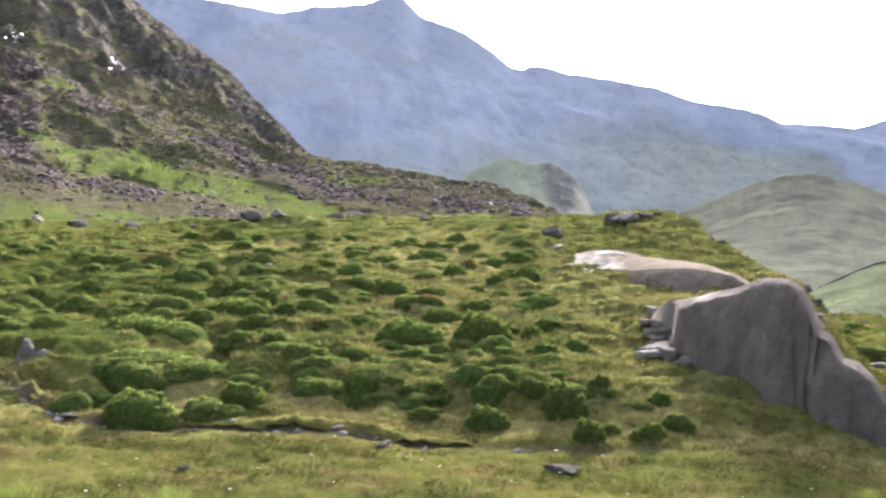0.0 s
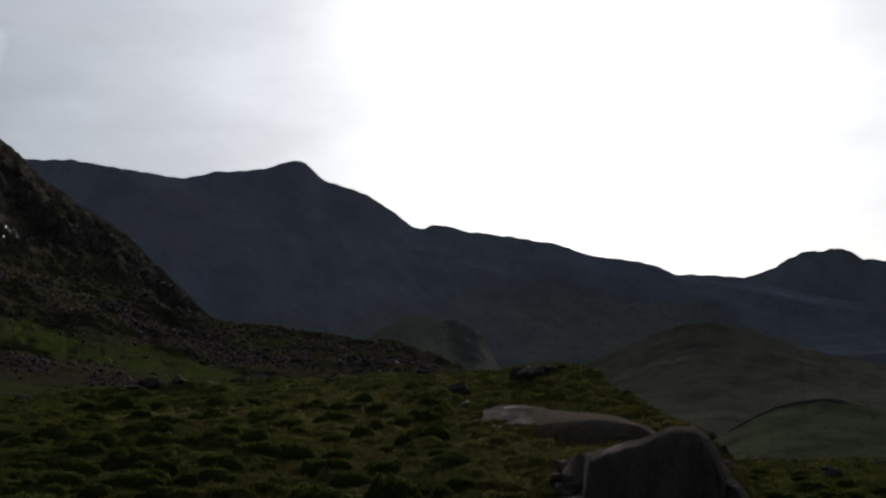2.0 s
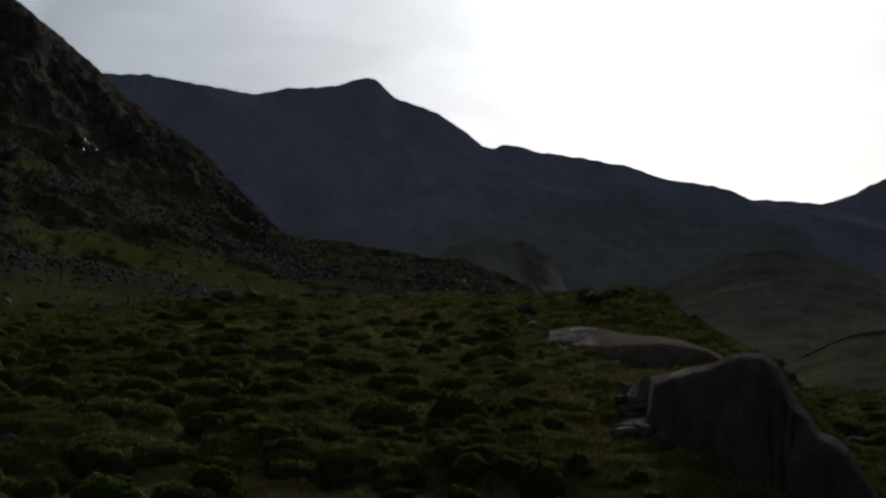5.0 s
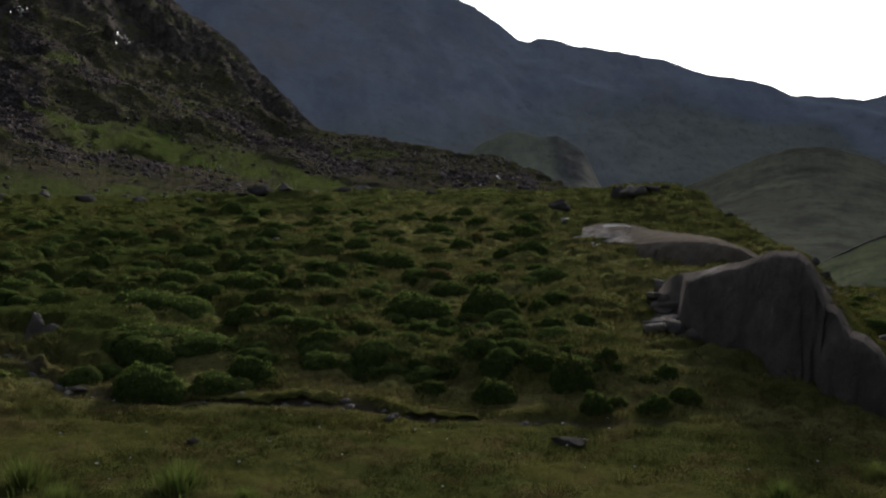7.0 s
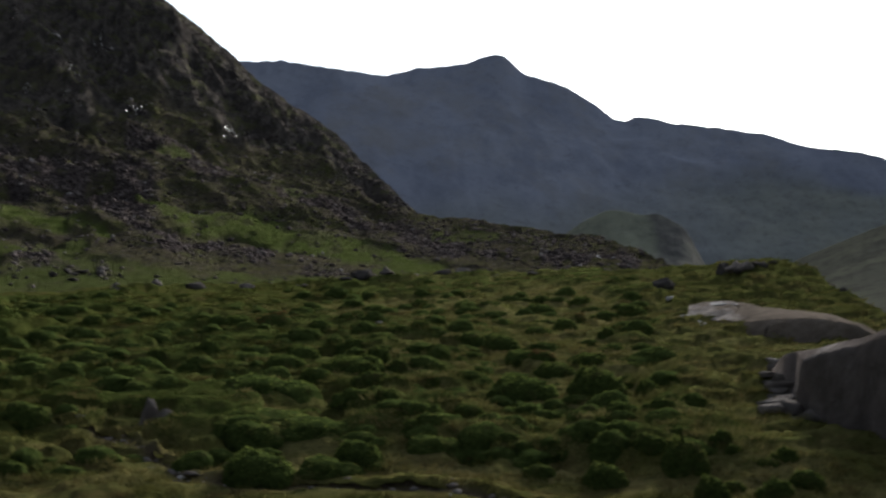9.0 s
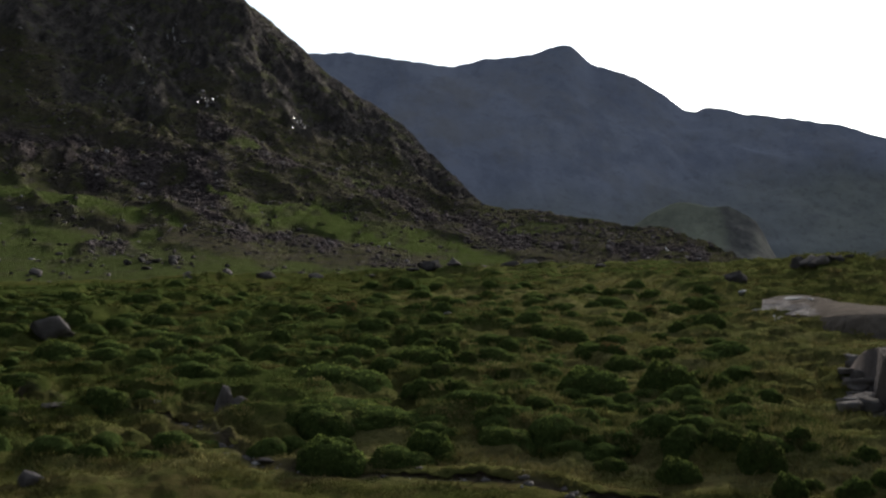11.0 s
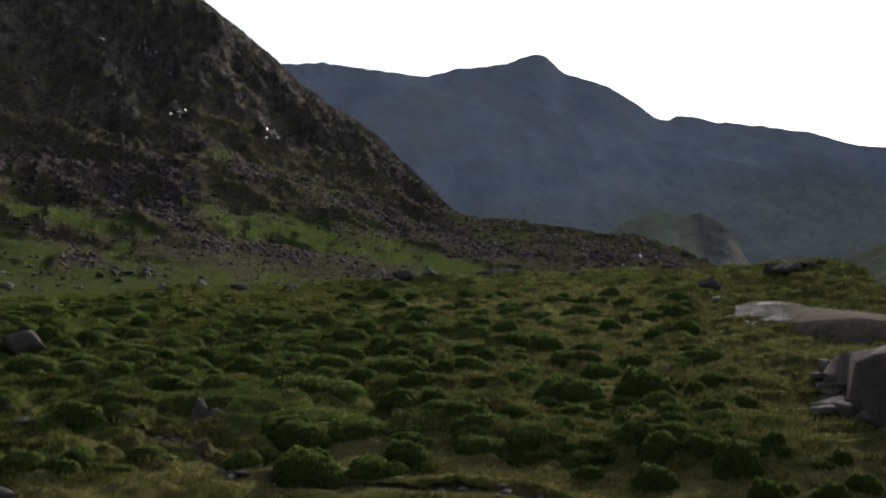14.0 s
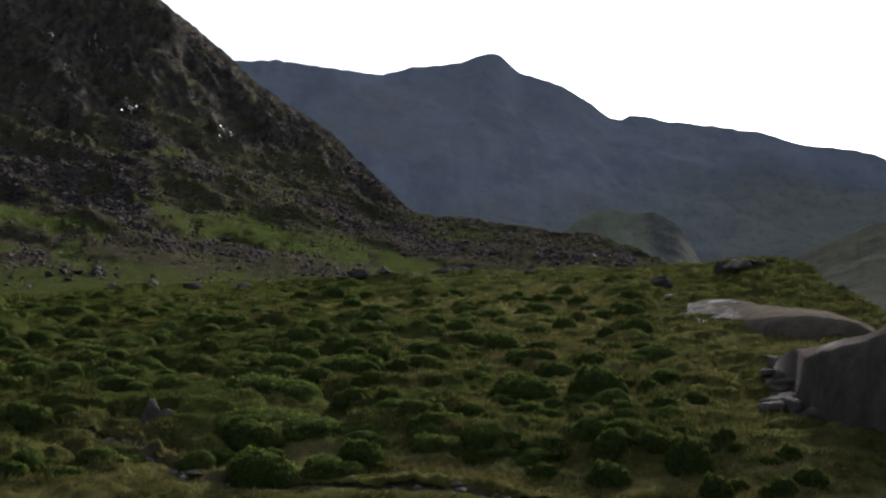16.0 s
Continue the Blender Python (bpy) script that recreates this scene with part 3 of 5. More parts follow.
def far_peak():
    az = np.arange(-8, -55, -0.12)
    s = np.concatenate([np.linspace(0, 0.997, 80), [1.0, 1.05, 1.2, 1.5]])
    A, S = np.meshgrid(az, s)
    top = np.interp(A, PEAK_AZ[::-1], PEAK_EL[::-1])
    k = np.minimum(S, 1)
    r = 2250 + 230 * S
    el = -2.0 + (top + 2.0) * k
    calm = step(0, 0.2, k) * (1 - step(0.8, 1, k))
    el = el + calm * (0.3 * fbm(A * 0.3, S * 2, 4, 77) + 0.2 * ridged(A * 0.6, S * 1.4, 3, 7)) + 0.05 * fbm(A * 2, S * 0, 3, 28)
    z = EYE + r * np.tan(np.radians(el)) - np.where(S > 1, (S - 1) * 500, 0)
    x, y = -np.sin(np.radians(A)) * r, np.cos(np.radians(A)) * r
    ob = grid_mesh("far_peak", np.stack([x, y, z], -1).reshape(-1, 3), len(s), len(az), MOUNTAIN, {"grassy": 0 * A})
    return tagged(ob, "distant mountain peak beyond the pass, blue with haze", "mountain", kind="structure")


far_peak()


FOLD_AZ = (-5, -8.4, -11.7, -13.8, -16, -18.9, -20.6, -22.2, -24.4, -26.7, -28.8, -34, -46)
FOLD_EL = (-4.5, -3.0, -1.5, -0.5, 0.4, 1.5, 1.4, 1.05, 0.04, -0.6, -1.15, -2.2, -4.2)
KNOLL_AZ = (1.6, 0.2, -0.6, -1.5, -2.5, -3.5, -4.8, -5.6, -6.1, -6.7, -7.7, -8.3, -9.2)
KNOLL_EL = (-1.6, 0.0, 0.8, 1.55, 2.12, 2.42, 2.22, 2.12, 2.2, 1.85, 1.15, -0.2, -1.8)
PASTURE_AZ = (-17, -19.5, -21.3, -23.6, -26.2, -28.7, -34, -46)
PASTURE_EL = (-6.2, -5.4, -4.4, -3.2, -2.8, -3.4, -4.2, -5.5)


def shoulder(name, azs, els, near, far, low, label, turf, seed, soft=1.0, crags=0.0):
    """A long grassy flank that slants down into the valley."""
    az = np.arange(azs[0], azs[-1], -0.12)
    s = np.concatenate([np.linspace(0, 0.997, 90), [1.0, 1.04, 1.12, 1.3]])
    A, S = np.meshgrid(az, s)
    top = blurred(A, azs, els, soft)
    k = np.minimum(S, 1)
    el = np.minimum(low, top - 0.3) + (top - np.minimum(low, top - 0.3)) * k
    calm = step(0, 0.2, k) * (1 - step(0.75, 1, k))
    el = el + calm * (0.22 * fbm(A * 0.35, S * 2.5, 4, seed)) + 0.05 * fbm(A * 1.2, S * 0, 3, seed + 3)
    r = near + (far - near) * S
    rock = crags * step(5.0, 6.2, 0.4 * fbm(A * 1.2, S * 3, 3, seed + 4) - A)
    el = el + rock * calm * 0.12 * ridged(A * 1.1, S * 2.0, 4, seed + 1)
    z = EYE + r * np.tan(np.radians(el)) - np.where(S > 1, (S - 1) * 0.3 * far, 0)
    x, y = -np.sin(np.radians(A)) * r, np.cos(np.radians(A)) * r
    ob = grid_mesh(name, np.stack([x, y, z], -1).reshape(-1, 3), len(s), len(az), turf, {"rocky": 0.85 * rock})
    return tagged(ob, label, "hillside", kind="structure")


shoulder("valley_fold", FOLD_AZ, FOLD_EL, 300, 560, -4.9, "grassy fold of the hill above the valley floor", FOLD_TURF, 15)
shoulder("knoll", KNOLL_AZ, KNOLL_EL, 255, 300, -2.2, "rounded grassy knoll with a rocky flank", HAZY_KNOLL_TURF, 45, 0.3, 1.0)
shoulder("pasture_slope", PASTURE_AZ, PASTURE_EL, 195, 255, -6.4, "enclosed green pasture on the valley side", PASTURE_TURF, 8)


# ---- materials of the things ----
def gorse_leaf():
    n = Nodes("gorse_leaf")
    c = n.mix(n.island(), (0.052, 0.080, 0.018), (0.168, 0.210, 0.052))
    c = n.mix(n.ramp(n.random(), 0.0, 1.0, 0.0, 0.4), c, (0.125, 0.124, 0.036))
    c = n.mix(n.ramp(n.noise(2.2, 5, 0.7), 0.56, 0.70, 0, 0.55), c, (0.120, 0.094, 0.044))
    return n.leafy(c, 0.32)


def gorse_inside():
    n = Nodes("gorse_inner_growth")
    c = n.mix(n.ramp(n.noise(11, 5, 0.7), 0.35, 0.65), (0.030, 0.044, 0.012), (0.068, 0.092, 0.026))
    c = n.mix(n.ramp(n.noise(2.5, 3), 0.57, 0.75, 0, 0.6), c, (0.080, 0.066, 0.030))
    n.bump(n.noise(24, 5, 0.75), 1.0, 0.07)
    return n.done(c)


def dead_leaf():
    n = Nodes("dead_gorse")
    c = n.mix(n.island(), (0.10, 0.045, 0.022), (0.21, 0.105, 0.048))
    return n.leafy(c, 0.25)


def grass_blade():
    n = Nodes("grass_blade")
    lush = n.mix(n.ramp(n.noise(0.5, 6, 0.6), 0.40, 0.62), (0.044, 0.057, 0.012), (0.084, 0.080, 0.021))
    dry = n.mix(n.ramp(n.noise(0.8, 6, 0.65), 0.36, 0.62), (0.172, 0.158, 0.050), (0.240, 0.196, 0.088))
    c = n.mix(n.attribute("straw"), lush, dry)
    c = n.mix(n.ramp(n.island(), 0.6, 1.0, 0, 0.5), c, (0.155, 0.140, 0.048))
    c = n.mix(n.ramp(n.noise(1.1, 7, 0.75), 0.51, 0.61, 0, 0.7), c, (0.128, 0.092, 0.042))
    c = n.mix(n.math("MULTIPLY", n.attribute("heath"), n.ramp(n.island(), 0.0, 1.0, 0.6, 1.0)), c, (0.056, 0.078, 0.019))
    return n.leafy(c, 0.15)


def rock_surface(name, dark, mid, pale, amount, gloss=0.0, relief=(9, 0.07)):
    n = Nodes(name)
    c = n.mix(n.ramp(n.noise(1.6, 7, 0.65), 0.35, 0.65), dark, mid)
    c = n.mix(n.ramp(n.noise(6, 6, 0.7), 0.6, 0.75, 0, amount), c, pale)
    c = n.mix(n.ramp(n.noise(0.7, 5, 0.6, (3, 3, 0.5)), 0.5, 0.7, 0, 0.55), c, tuple(0.6 * v for v in dark))
    c = n.mix(n.ramp(n.random(), 0, 1, 0, 0.35), c, tuple(0.7 * v for v in mid))
    c = n.mix(n.ramp(n.math("ADD", n.attribute("quartz"), n.math("MULTIPLY", n.noise(1.4, 8, 0.75), 1.8)), 1.15, 1.62), c, (0.42, 0.375, 0.345))
    c = n.mix(n.ramp(n.noise(26, 6, 0.75), 0.45, 0.7, 0, 0.5), c, tuple(0.55 * v for v in dark))
    n.bump(n.noise(relief[0], 9, 0.75), 1.0, relief[1])
    if gloss:
        n.shiny(gloss, 0.42)
    return n.done(c)


LEAF, INSIDE, DEAD, BLADE = gorse_leaf(), gorse_inside(), dead_leaf(), grass_blade()
OUTCROP = rock_surface("grey_outcrop_rock", (0.098, 0.083, 0.076), (0.150, 0.127, 0.116), (0.25, 0.22, 0.20), 0.55, relief=(3.0, 0.14))
SLABROCK = rock_surface("warm_slab_rock", (0.115, 0.094, 0.076), (0.195, 0.162, 0.134), (0.32, 0.29, 0.25), 0.6, relief=(3.0, 0.12))
LEDGE = rock_surface("pale_ledge_rock", (0.15, 0.132, 0.122), (0.26, 0.235, 0.215), (0.40, 0.37, 0.34), 0.6)
STONE = rock_surface("weathered_stone", (0.10, 0.088, 0.082), (0.20, 0.175, 0.16), (0.30, 0.28, 0.25), 0.6)
CRAG = rock_surface("crag_rock", (0.05, 0.044, 0.044), (0.11, 0.096, 0.092), (0.22, 0.20, 0.19), 0.6)
DARKROCK = rock_surface("dark_stone", (0.052, 0.047, 0.044), (0.098, 0.088, 0.082), (0.15, 0.14, 0.13), 0.4)
PALE = rock_surface("pale_quartz_rock", (0.34, 0.32, 0.30), (0.58, 0.56, 0.53), (0.75, 0.73, 0.70), 0.8, 0.006)


def wet_rock():
    mat = bpy.data.materials.new("wet_pale_rock")
    mat.use_nodes = True
    b = mat.node_tree.nodes["Principled BSDF"]
    b.inputs["Base Color"].default_value = (0.29, 0.275, 0.26, 1)
    b.inputs["Roughness"].default_value = 0.45
    return mat


WET = wet_rock()


# ---- mesh builders ----
def triangles(name, verts, tris, material, smooth=False, marks=None, normals=None):
    me = bpy.data.meshes.new(name)
    me.vertices.add(len(verts))
    me.vertices.foreach_set("co", np.asarray(verts, np.float32).ravel())
    tris = np.asarray(tris, np.int32)
    me.loops.add(tris.size)
    me.loops.foreach_set("vertex_index", tris.ravel())
    me.polygons.add(len(tris))
    me.polygons.foreach_set("loop_start", np.arange(0, tris.size, 3, dtype=np.int32))
    me.update(calc_edges=True)
    if smooth:
        me.polygons.foreach_set("use_smooth", np.ones(len(tris), bool))
    for key, values in (marks or {}).items():
        a = me.attributes.new(key, "FLOAT", "POINT")
        a.data.foreach_set("value", np.asarray(values, np.float32).ravel())
    me.materials.append(material)
    if normals is not None:
        me.normals_split_custom_set_from_vertices(np.asarray(normals, np.float32))
    return me


def ico(level):
    bm = bmesh.new()
    bmesh.ops.create_icosphere(bm, subdivisions=level, radius=1)
    v = np.array([p.co[:] for p in bm.verts])
    f = np.array([[p.index for p in q.verts] for q in bm.faces])
    bm.free()
    return v, f


ICO = {k: ico(k) for k in (1, 2, 3, 4)}


def noise3(p, scale, seed):
    """Cheap lumpy noise over places in space."""
    return (fbm(p[:, 0] * scale + 7.1, p[:, 1] * scale + p[:, 2] * scale * 0.7, 3, seed)
            + fbm(p[:, 2] * scale - 3.3, p[:, 0] * scale * 0.8 - p[:, 1] * scale, 3, seed + 5)) * 0.5


def stone_shape(seed, level=3, size=(1, 0.8, 0.6), cuts=14, lumps=0.25):
    """A broken, weathered stone that sits with its underside sunk below z = 0."""
    rng = np.random.default_rng(seed)
    v, f = ICO[level]
    v = 0.6 * v + 0.4 * v / np.abs(v).max(1, keepdims=True) * 0.85
    v = v * (1 + lumps * noise3(v, 1.3, seed)[:, None])
    for _ in range(cuts):
        d = rng.normal(size=3)
        d /= np.linalg.norm(d)
        h = rng.uniform(0.34, 0.70)
        over = np.maximum(v @ d - h, 0)
        v = v - over[:, None] * d
    v = v * (1 + 0.05 * noise3(v, 5, seed + 1)[:, None])
    v[:, :2] *= (1.05 - 0.38 * np.clip(v[:, 2:3], -0.2, 0.9))
    low = np.clip(-v[:, 2], 0, 0.8)
    v[:, :2] *= (1 / np.sqrt(1 - low ** 2))[:, None]
    v = v * np.array(size) * 0.5
    v[:, 2] += size[2] * 0.28
    return v, f


def part(name, me, parent, label=""):
    ob = new(name, me)
    ob.parent = parent
    return tagged(ob, label) if label else ob


def height(x, y):
    return float(ground_height(np.array([x], float), np.array([y], float))[0])


# ---- rock outcrops ----
def bearing(az, el, d):
    """The place d metres off in a compass bearing and elevation from the viewpoint."""
    return (-math.sin(radians(az)) * d, math.cos(radians(az)) * d, EYE + d * math.tan(radians(el)))


def outcrop(name, knots, depth, seed, material, furrows=(), rough=1.0, quartz=0.0):
    """A block of bedrock: a steep face from its foot to a rounded lip, a gently tilted top, and a back sunk in the ground.
    Each knot: share of the length, foot x and y, then bearing, elevation and distance of the lip and of the back of the top."""
    nu, n_face, n_top, n_back = 240, 60, 24, 14
    u = np.linspace(0, 1, nu)
    at = [k[0] for k in knots]
    ker = np.exp(-np.linspace(-2, 2, 7) ** 2)
    ker /= ker.sum()

    def line(points):
        w = [np.interp(u, at, points[:, i]) for i in range(points.shape[1])]
        return np.stack([np.convolve(np.pad(c, 3, "edge"), ker, "valid") for c in w], 1)

    F = line(np.array([k[1:3] for k in knots]))
    L = line(np.array([bearing(*k[3:6]) for k in knots]))
    C = line(np.array([bearing(*k[6:9]) for k in knots]))
    away = L[:, :2] - F
    away = away / np.maximum(np.linalg.norm(away, axis=1, keepdims=True), 0.05)
    B = C[:, :2] + away * depth
    zf = ground_height(F[:, 0], F[:, 1], False) - 0.4
    zb = np.minimum(ground_height(B[:, 0], B[:, 1], False), zf) - 0.4
    rows_v, marks = [], []
    for k in range(n_face + n_top + n_back):
        if k < n_face:
            ph = k / n_face * math.pi / 2
            q = math.sin(ph) ** 0.62
            h = 0.5 * q + 0.5 * (1 - math.cos(ph) ** 0.62)
            p = np.concatenate([F + (L[:, :2] - F) * h, (zf + (L[:, 2] - zf) * q)[:, None]], 1)
            face = 0.35 + 0.65 * math.cos(ph)
        elif k < n_face + n_top:
            q = (k - n_face) / n_top
            p = L + (C - L) * q
            p[:, 2] += 0.05 * math.sin(q * math.pi)
            face = 0.3 * (1 - q)
        else:
            ph = (k - n_face - n_top) / (n_back - 1) * math.pi / 2
            p = np.concatenate([C[:, :2] + (B - C[:, :2]) * math.sin(ph), (zb + (C[:, 2] - zb) * math.cos(ph))[:, None]], 1)
            face = -math.sin(ph)
        lump = 0.16 * noise3(p, 0.5, seed) + 0.06 * noise3(p * np.array([1, 1, 0.6]), 1.5, seed + 1) + 0.028 * noise3(p, 5.0, seed + 2)
        # upright joints and the steps between them
        joint = noise3(p * np.array([1, 1, 0.22]), 0.9, seed + 6)
        lump = lump - 0.025 * np.exp(-(joint / 0.03) ** 2) + 0.02 * np.sign(joint) * step(0.0, 0.2, np.abs(joint))
        for mid, width, deep in furrows:
            wob = mid + 0.06 * noise3(p, 0.8, seed + int(mid * 100)) + 0.02 * noise3(p, 3.0, seed + int(mid * 70))
            lump = lump - deep * np.exp(-((u - wob) / width) ** 2) * (0.35 + 0.9 * value_noise(p[:, 2] * 2.0, u * 3, seed + 3))
        lump = lump * rough * (0.45 if k >= n_face - 8 else 1.0)
        p[:, :2] -= away * (lump * face)[:, None]
        p[:, 2] += lump * math.sqrt(max(0.0, 1 - face * face)) * 0.8
        rows_v.append(p)
        top = float(step(0.8, 0.95, k / n_face)) if k < n_face + n_top else 0.4
        marks.append(quartz * (1 - step(0.30, 0.52, u + 0.1 * noise3(p, 1.2, seed + 8))) * top)
    grid = np.stack(rows_v)
    # both ends close on the ground
    ends = []
    for c in (0, nu - 1):
        e = grid[:, c].copy()
        e[:] = (grid[0, c] * 0.5 + grid[-1, c] * 0.5)
        e[:, 2] = grid[:, c, 2].min()
        ends.append(e[:, None])
    grid = np.concatenate([ends[0], grid, ends[1]], 1)
    pale = np.stack(marks)
    pale = np.concatenate([pale[:, :1], pale, pale[:, -1:]], 1)
    return grid_mesh(name, grid.reshape(-1, 3), grid.shape[0], grid.shape[1], material, {"quartz": pale})


def broken_slab(seed, size):
    """A flat, sharp-edged piece of split bedrock with snapped corners."""
    rng = np.random.default_rng(seed)
    v, f = ICO[3]
    v = 0.12 * v + 0.88 * v / np.abs(v).max(1, keepdims=True)
    v[:, 0] += rng.uniform(-0.35, 0.35) * v[:, 1] + rng.uniform(-0.2, 0.2) * v[:, 2]
    v[:, 1] += rng.uniform(-0.25, 0.25) * v[:, 2]
    for _ in range(6):
        d = rng.normal(size=3) * np.array([1, 1, 0.5])
        d /= np.linalg.norm(d)
        v = v - np.maximum(v @ d - rng.uniform(0.7, 1.0), 0)[:, None] * d
    v = v + 0.05 * noise3(v, 2.5, seed + 1)[:, None] * v
    return v * np.array(size) * 0.5, f


def ledge_blocks(root, places, material, seed, name="ledge_block"):
    """Broken blocks that belong to an outcrop: x, y, width, height share."""
    for k, (x, y, w, h, *top) in enumerate(places):
        v, f = broken_slab(seed + k, (w, w * 0.75, w * h))
        ob = part(name, triangles(name, v, f, material), root)
        ob.matrix_world = pose(x, y, (top[0] if top else height(x, y)) + (0.0 if top else 0.32) * w * h, 9 * ((seed + k) % 3 - 1), 7 * ((seed + k) % 4) - 10, 23 * ((seed + k) % 5) - 50)


big_rock = new("rock_outcrop")
main_block = outcrop("main_block", [
    (0.00, 4.44, 17.95, -13.4, -6.05, 18.9, -13.2, -5.7, 21.0), (0.10, 4.61, 17.21, -14.4, -5.62, 18.6, -14.3, -5.44, 20.6), (0.30, 4.85, 16.60, -16.3, -5.14, 18.2, -16.3, -5.0, 19.4),
    (0.42, 4.95, 15.90, -17.2, -4.74, 17.6, -17.2, -4.62, 18.6), (0.52, 5.03, 15.40, -18.0, -4.52, 17.1, -18.0, -4.43, 18.0), (0.64, 5.13, 15.12, -19.3, -4.54, 16.8, -19.4, -4.45, 17.6),
    (0.74, 5.25, 14.90, -19.8, -5.05, 16.6, -19.9, -4.9, 17.3), (0.84, 5.32, 14.80, -20.1, -5.7, 16.4, -20.2, -5.5, 17.1), (0.93, 5.38, 14.70, -20.4, -6.4, 16.2, -20.5, -6.15, 16.9),
    (1.00, 5.45, 14.62, -20.7, -7.2, 16.0, -20.8, -6.85, 16.7)], 2.2, 11, OUTCROP, quartz=0.25,
    furrows=((0.93, 0.03, 0.10), (0.76, 0.010, 0.035), (0.27, 0.006, 0.02)))
main_block.parent = big_rock
side_buttress = outcrop("side_buttress", [
    (0.00, 5.43, 14.60, -20.4, -7.0, 16.4, -20.5, -6.75, 17.0), (0.20, 5.52, 14.35, -21.3, -7.4, 16.1, -21.4, -7.15, 16.8), (0.30, 5.60, 14.20, -21.6, -8.0, 15.9, -21.7, -7.7, 16.6),
    (0.42, 5.70, 14.05, -22.0, -8.7, 15.7, -22.1, -8.42, 16.4), (0.60, 5.85, 13.85, -22.7, -8.9, 15.6, -22.8, -8.62, 16.3), (0.72, 6.00, 13.72, -23.4, -9.5, 15.5, -23.5, -9.2, 16.1),
    (0.84, 6.15, 13.66, -23.9, -10.3, 15.4, -24.0, -10.0, 15.9), (0.94, 6.28, 13.65, -24.6, -11.3, 15.3, -24.6, -11.0, 15.7), (1.00, 6.40, 13.68, -25.1, -12.2, 15.2, -25.1, -11.9, 15.5)],
    1.4, 17, OUTCROP, rough=0.9, furrows=((0.20, 0.05, 0.08), (0.52, 0.04, 0.04)))
side_buttress.parent = big_rock
rng = np.random.default_rng(46)
for k in range(44):
    q = rng.random()
    x, y = 4.12 + 0.72 * q + rng.normal(0, 0.13), 18.1 + 4.9 * q + rng.normal(0, 0.15)
    ledge_blocks(big_rock, [(x, y, rng.uniform(0.25, 0.65), rng.uniform(0.25, 0.5))], (LEDGE, LEDGE, STONE)[k % 3], 400 + 7 * k)
tagged(big_rock, "large smooth grey-brown bedrock outcrop standing from the turf", "rock outcrop")

low_slab = new("rock_slab")
slab_block = outcrop("slab_block", [
    (0.00, 4.20, 32.00, -7.5, -3.75, 32.4, -7.6, -3.05, 33.8), (0.15, 4.75, 31.60, -8.6, -3.80, 32.0, -8.4, -2.90, 34.0), (0.30, 5.15, 30.90, -9.7, -3.85, 31.4, -9.8, -2.85, 34.0),
    (0.42, 5.20, 30.00, -10.4, -3.95, 30.8, -11.0, -3.12, 33.4), (0.55, 5.65, 28.60, -11.4, -3.85, 30.0, -12.1, -3.25, 32.8), (0.70, 6.30, 27.30, -13.0, -3.72, 29.3, -13.3, -3.35, 32.0),
    (0.85, 7.30, 27.10, -14.6, -3.80, 29.0, -14.9, -3.60, 31.2), (0.95, 8.20, 27.30, -16.2, -4.20, 28.9, -16.5, -4.08, 30.4), (1.00, 8.60, 27.50, -17.2, -4.75, 28.7, -17.3, -4.65, 29.6)],
    1.2, 21, SLABROCK, furrows=((0.36, 0.01, 0.10), (0.62, 0.006, 0.06)), rough=1.0, quartz=0.45)
slab_block.parent = low_slab
for k, (az, el, d, w, h) in enumerate([(-7.9, -4.0, 31.8, 0.5, 0.5), (-8.5, -4.05, 31.5, 0.4, 0.4), (-7.3, -3.7, 32.6, 0.5, 0.5), (-9.4, -2.98, 33.6, 0.8, 0.22), (-10.2, -3.0, 33.4, 0.5, 0.22)]):
    x, y, z = bearing(az, el, d)
    ledge_blocks(low_slab, [(x, y, w, h, z - 0.05)], PALE, 55 + k, "quartz_block")
tagged(low_slab, "low flat slab of grey-brown bedrock with a white quartz end", "rock outcrop")


def loose_stone(name, x, y, w, shape, material, seed, label, turn=0.0, sink=0.0, category="stone", level=3, group="", cuts=18):
    v, f = stone_shape(seed, level, (w, w * shape[0], w * shape[1]), cuts, 0.32)
    ob = new(name, triangles(name, v, f, material))
    ob.matrix_world = pose(x, y, height(x, y) - sink - 0.12 * w * shape[1], 0, 0, turn)
    return tagged(ob, label, category, group)


def standing_stone(x, y, w, h):
    """An upright, leaning slab with a slanting broken top."""
    v, f = stone_shape(3, 4, (w, w * 0.6, h), 26, 0.35)
    v[:, 0] *= 1.1 - 0.15 * v[:, 2] / h
    v[:, 2] -= np.maximum(v[:, 2] - (0.66 * h - 0.25 * v[:, 0]), 0) * 0.9
    v[:, 0] += 0.18 * v[:, 2] + 0.05 * noise3(v, 3.5, 5)
    ob = new("standing_stone", triangles("standing_stone", v, f, STONE))
    ob.matrix_world = pose(x, y, height(x, y) - 0.08, 0, 0, 12)
    return tagged(ob, "upright grey weathered stone among gorse clumps", "stone")


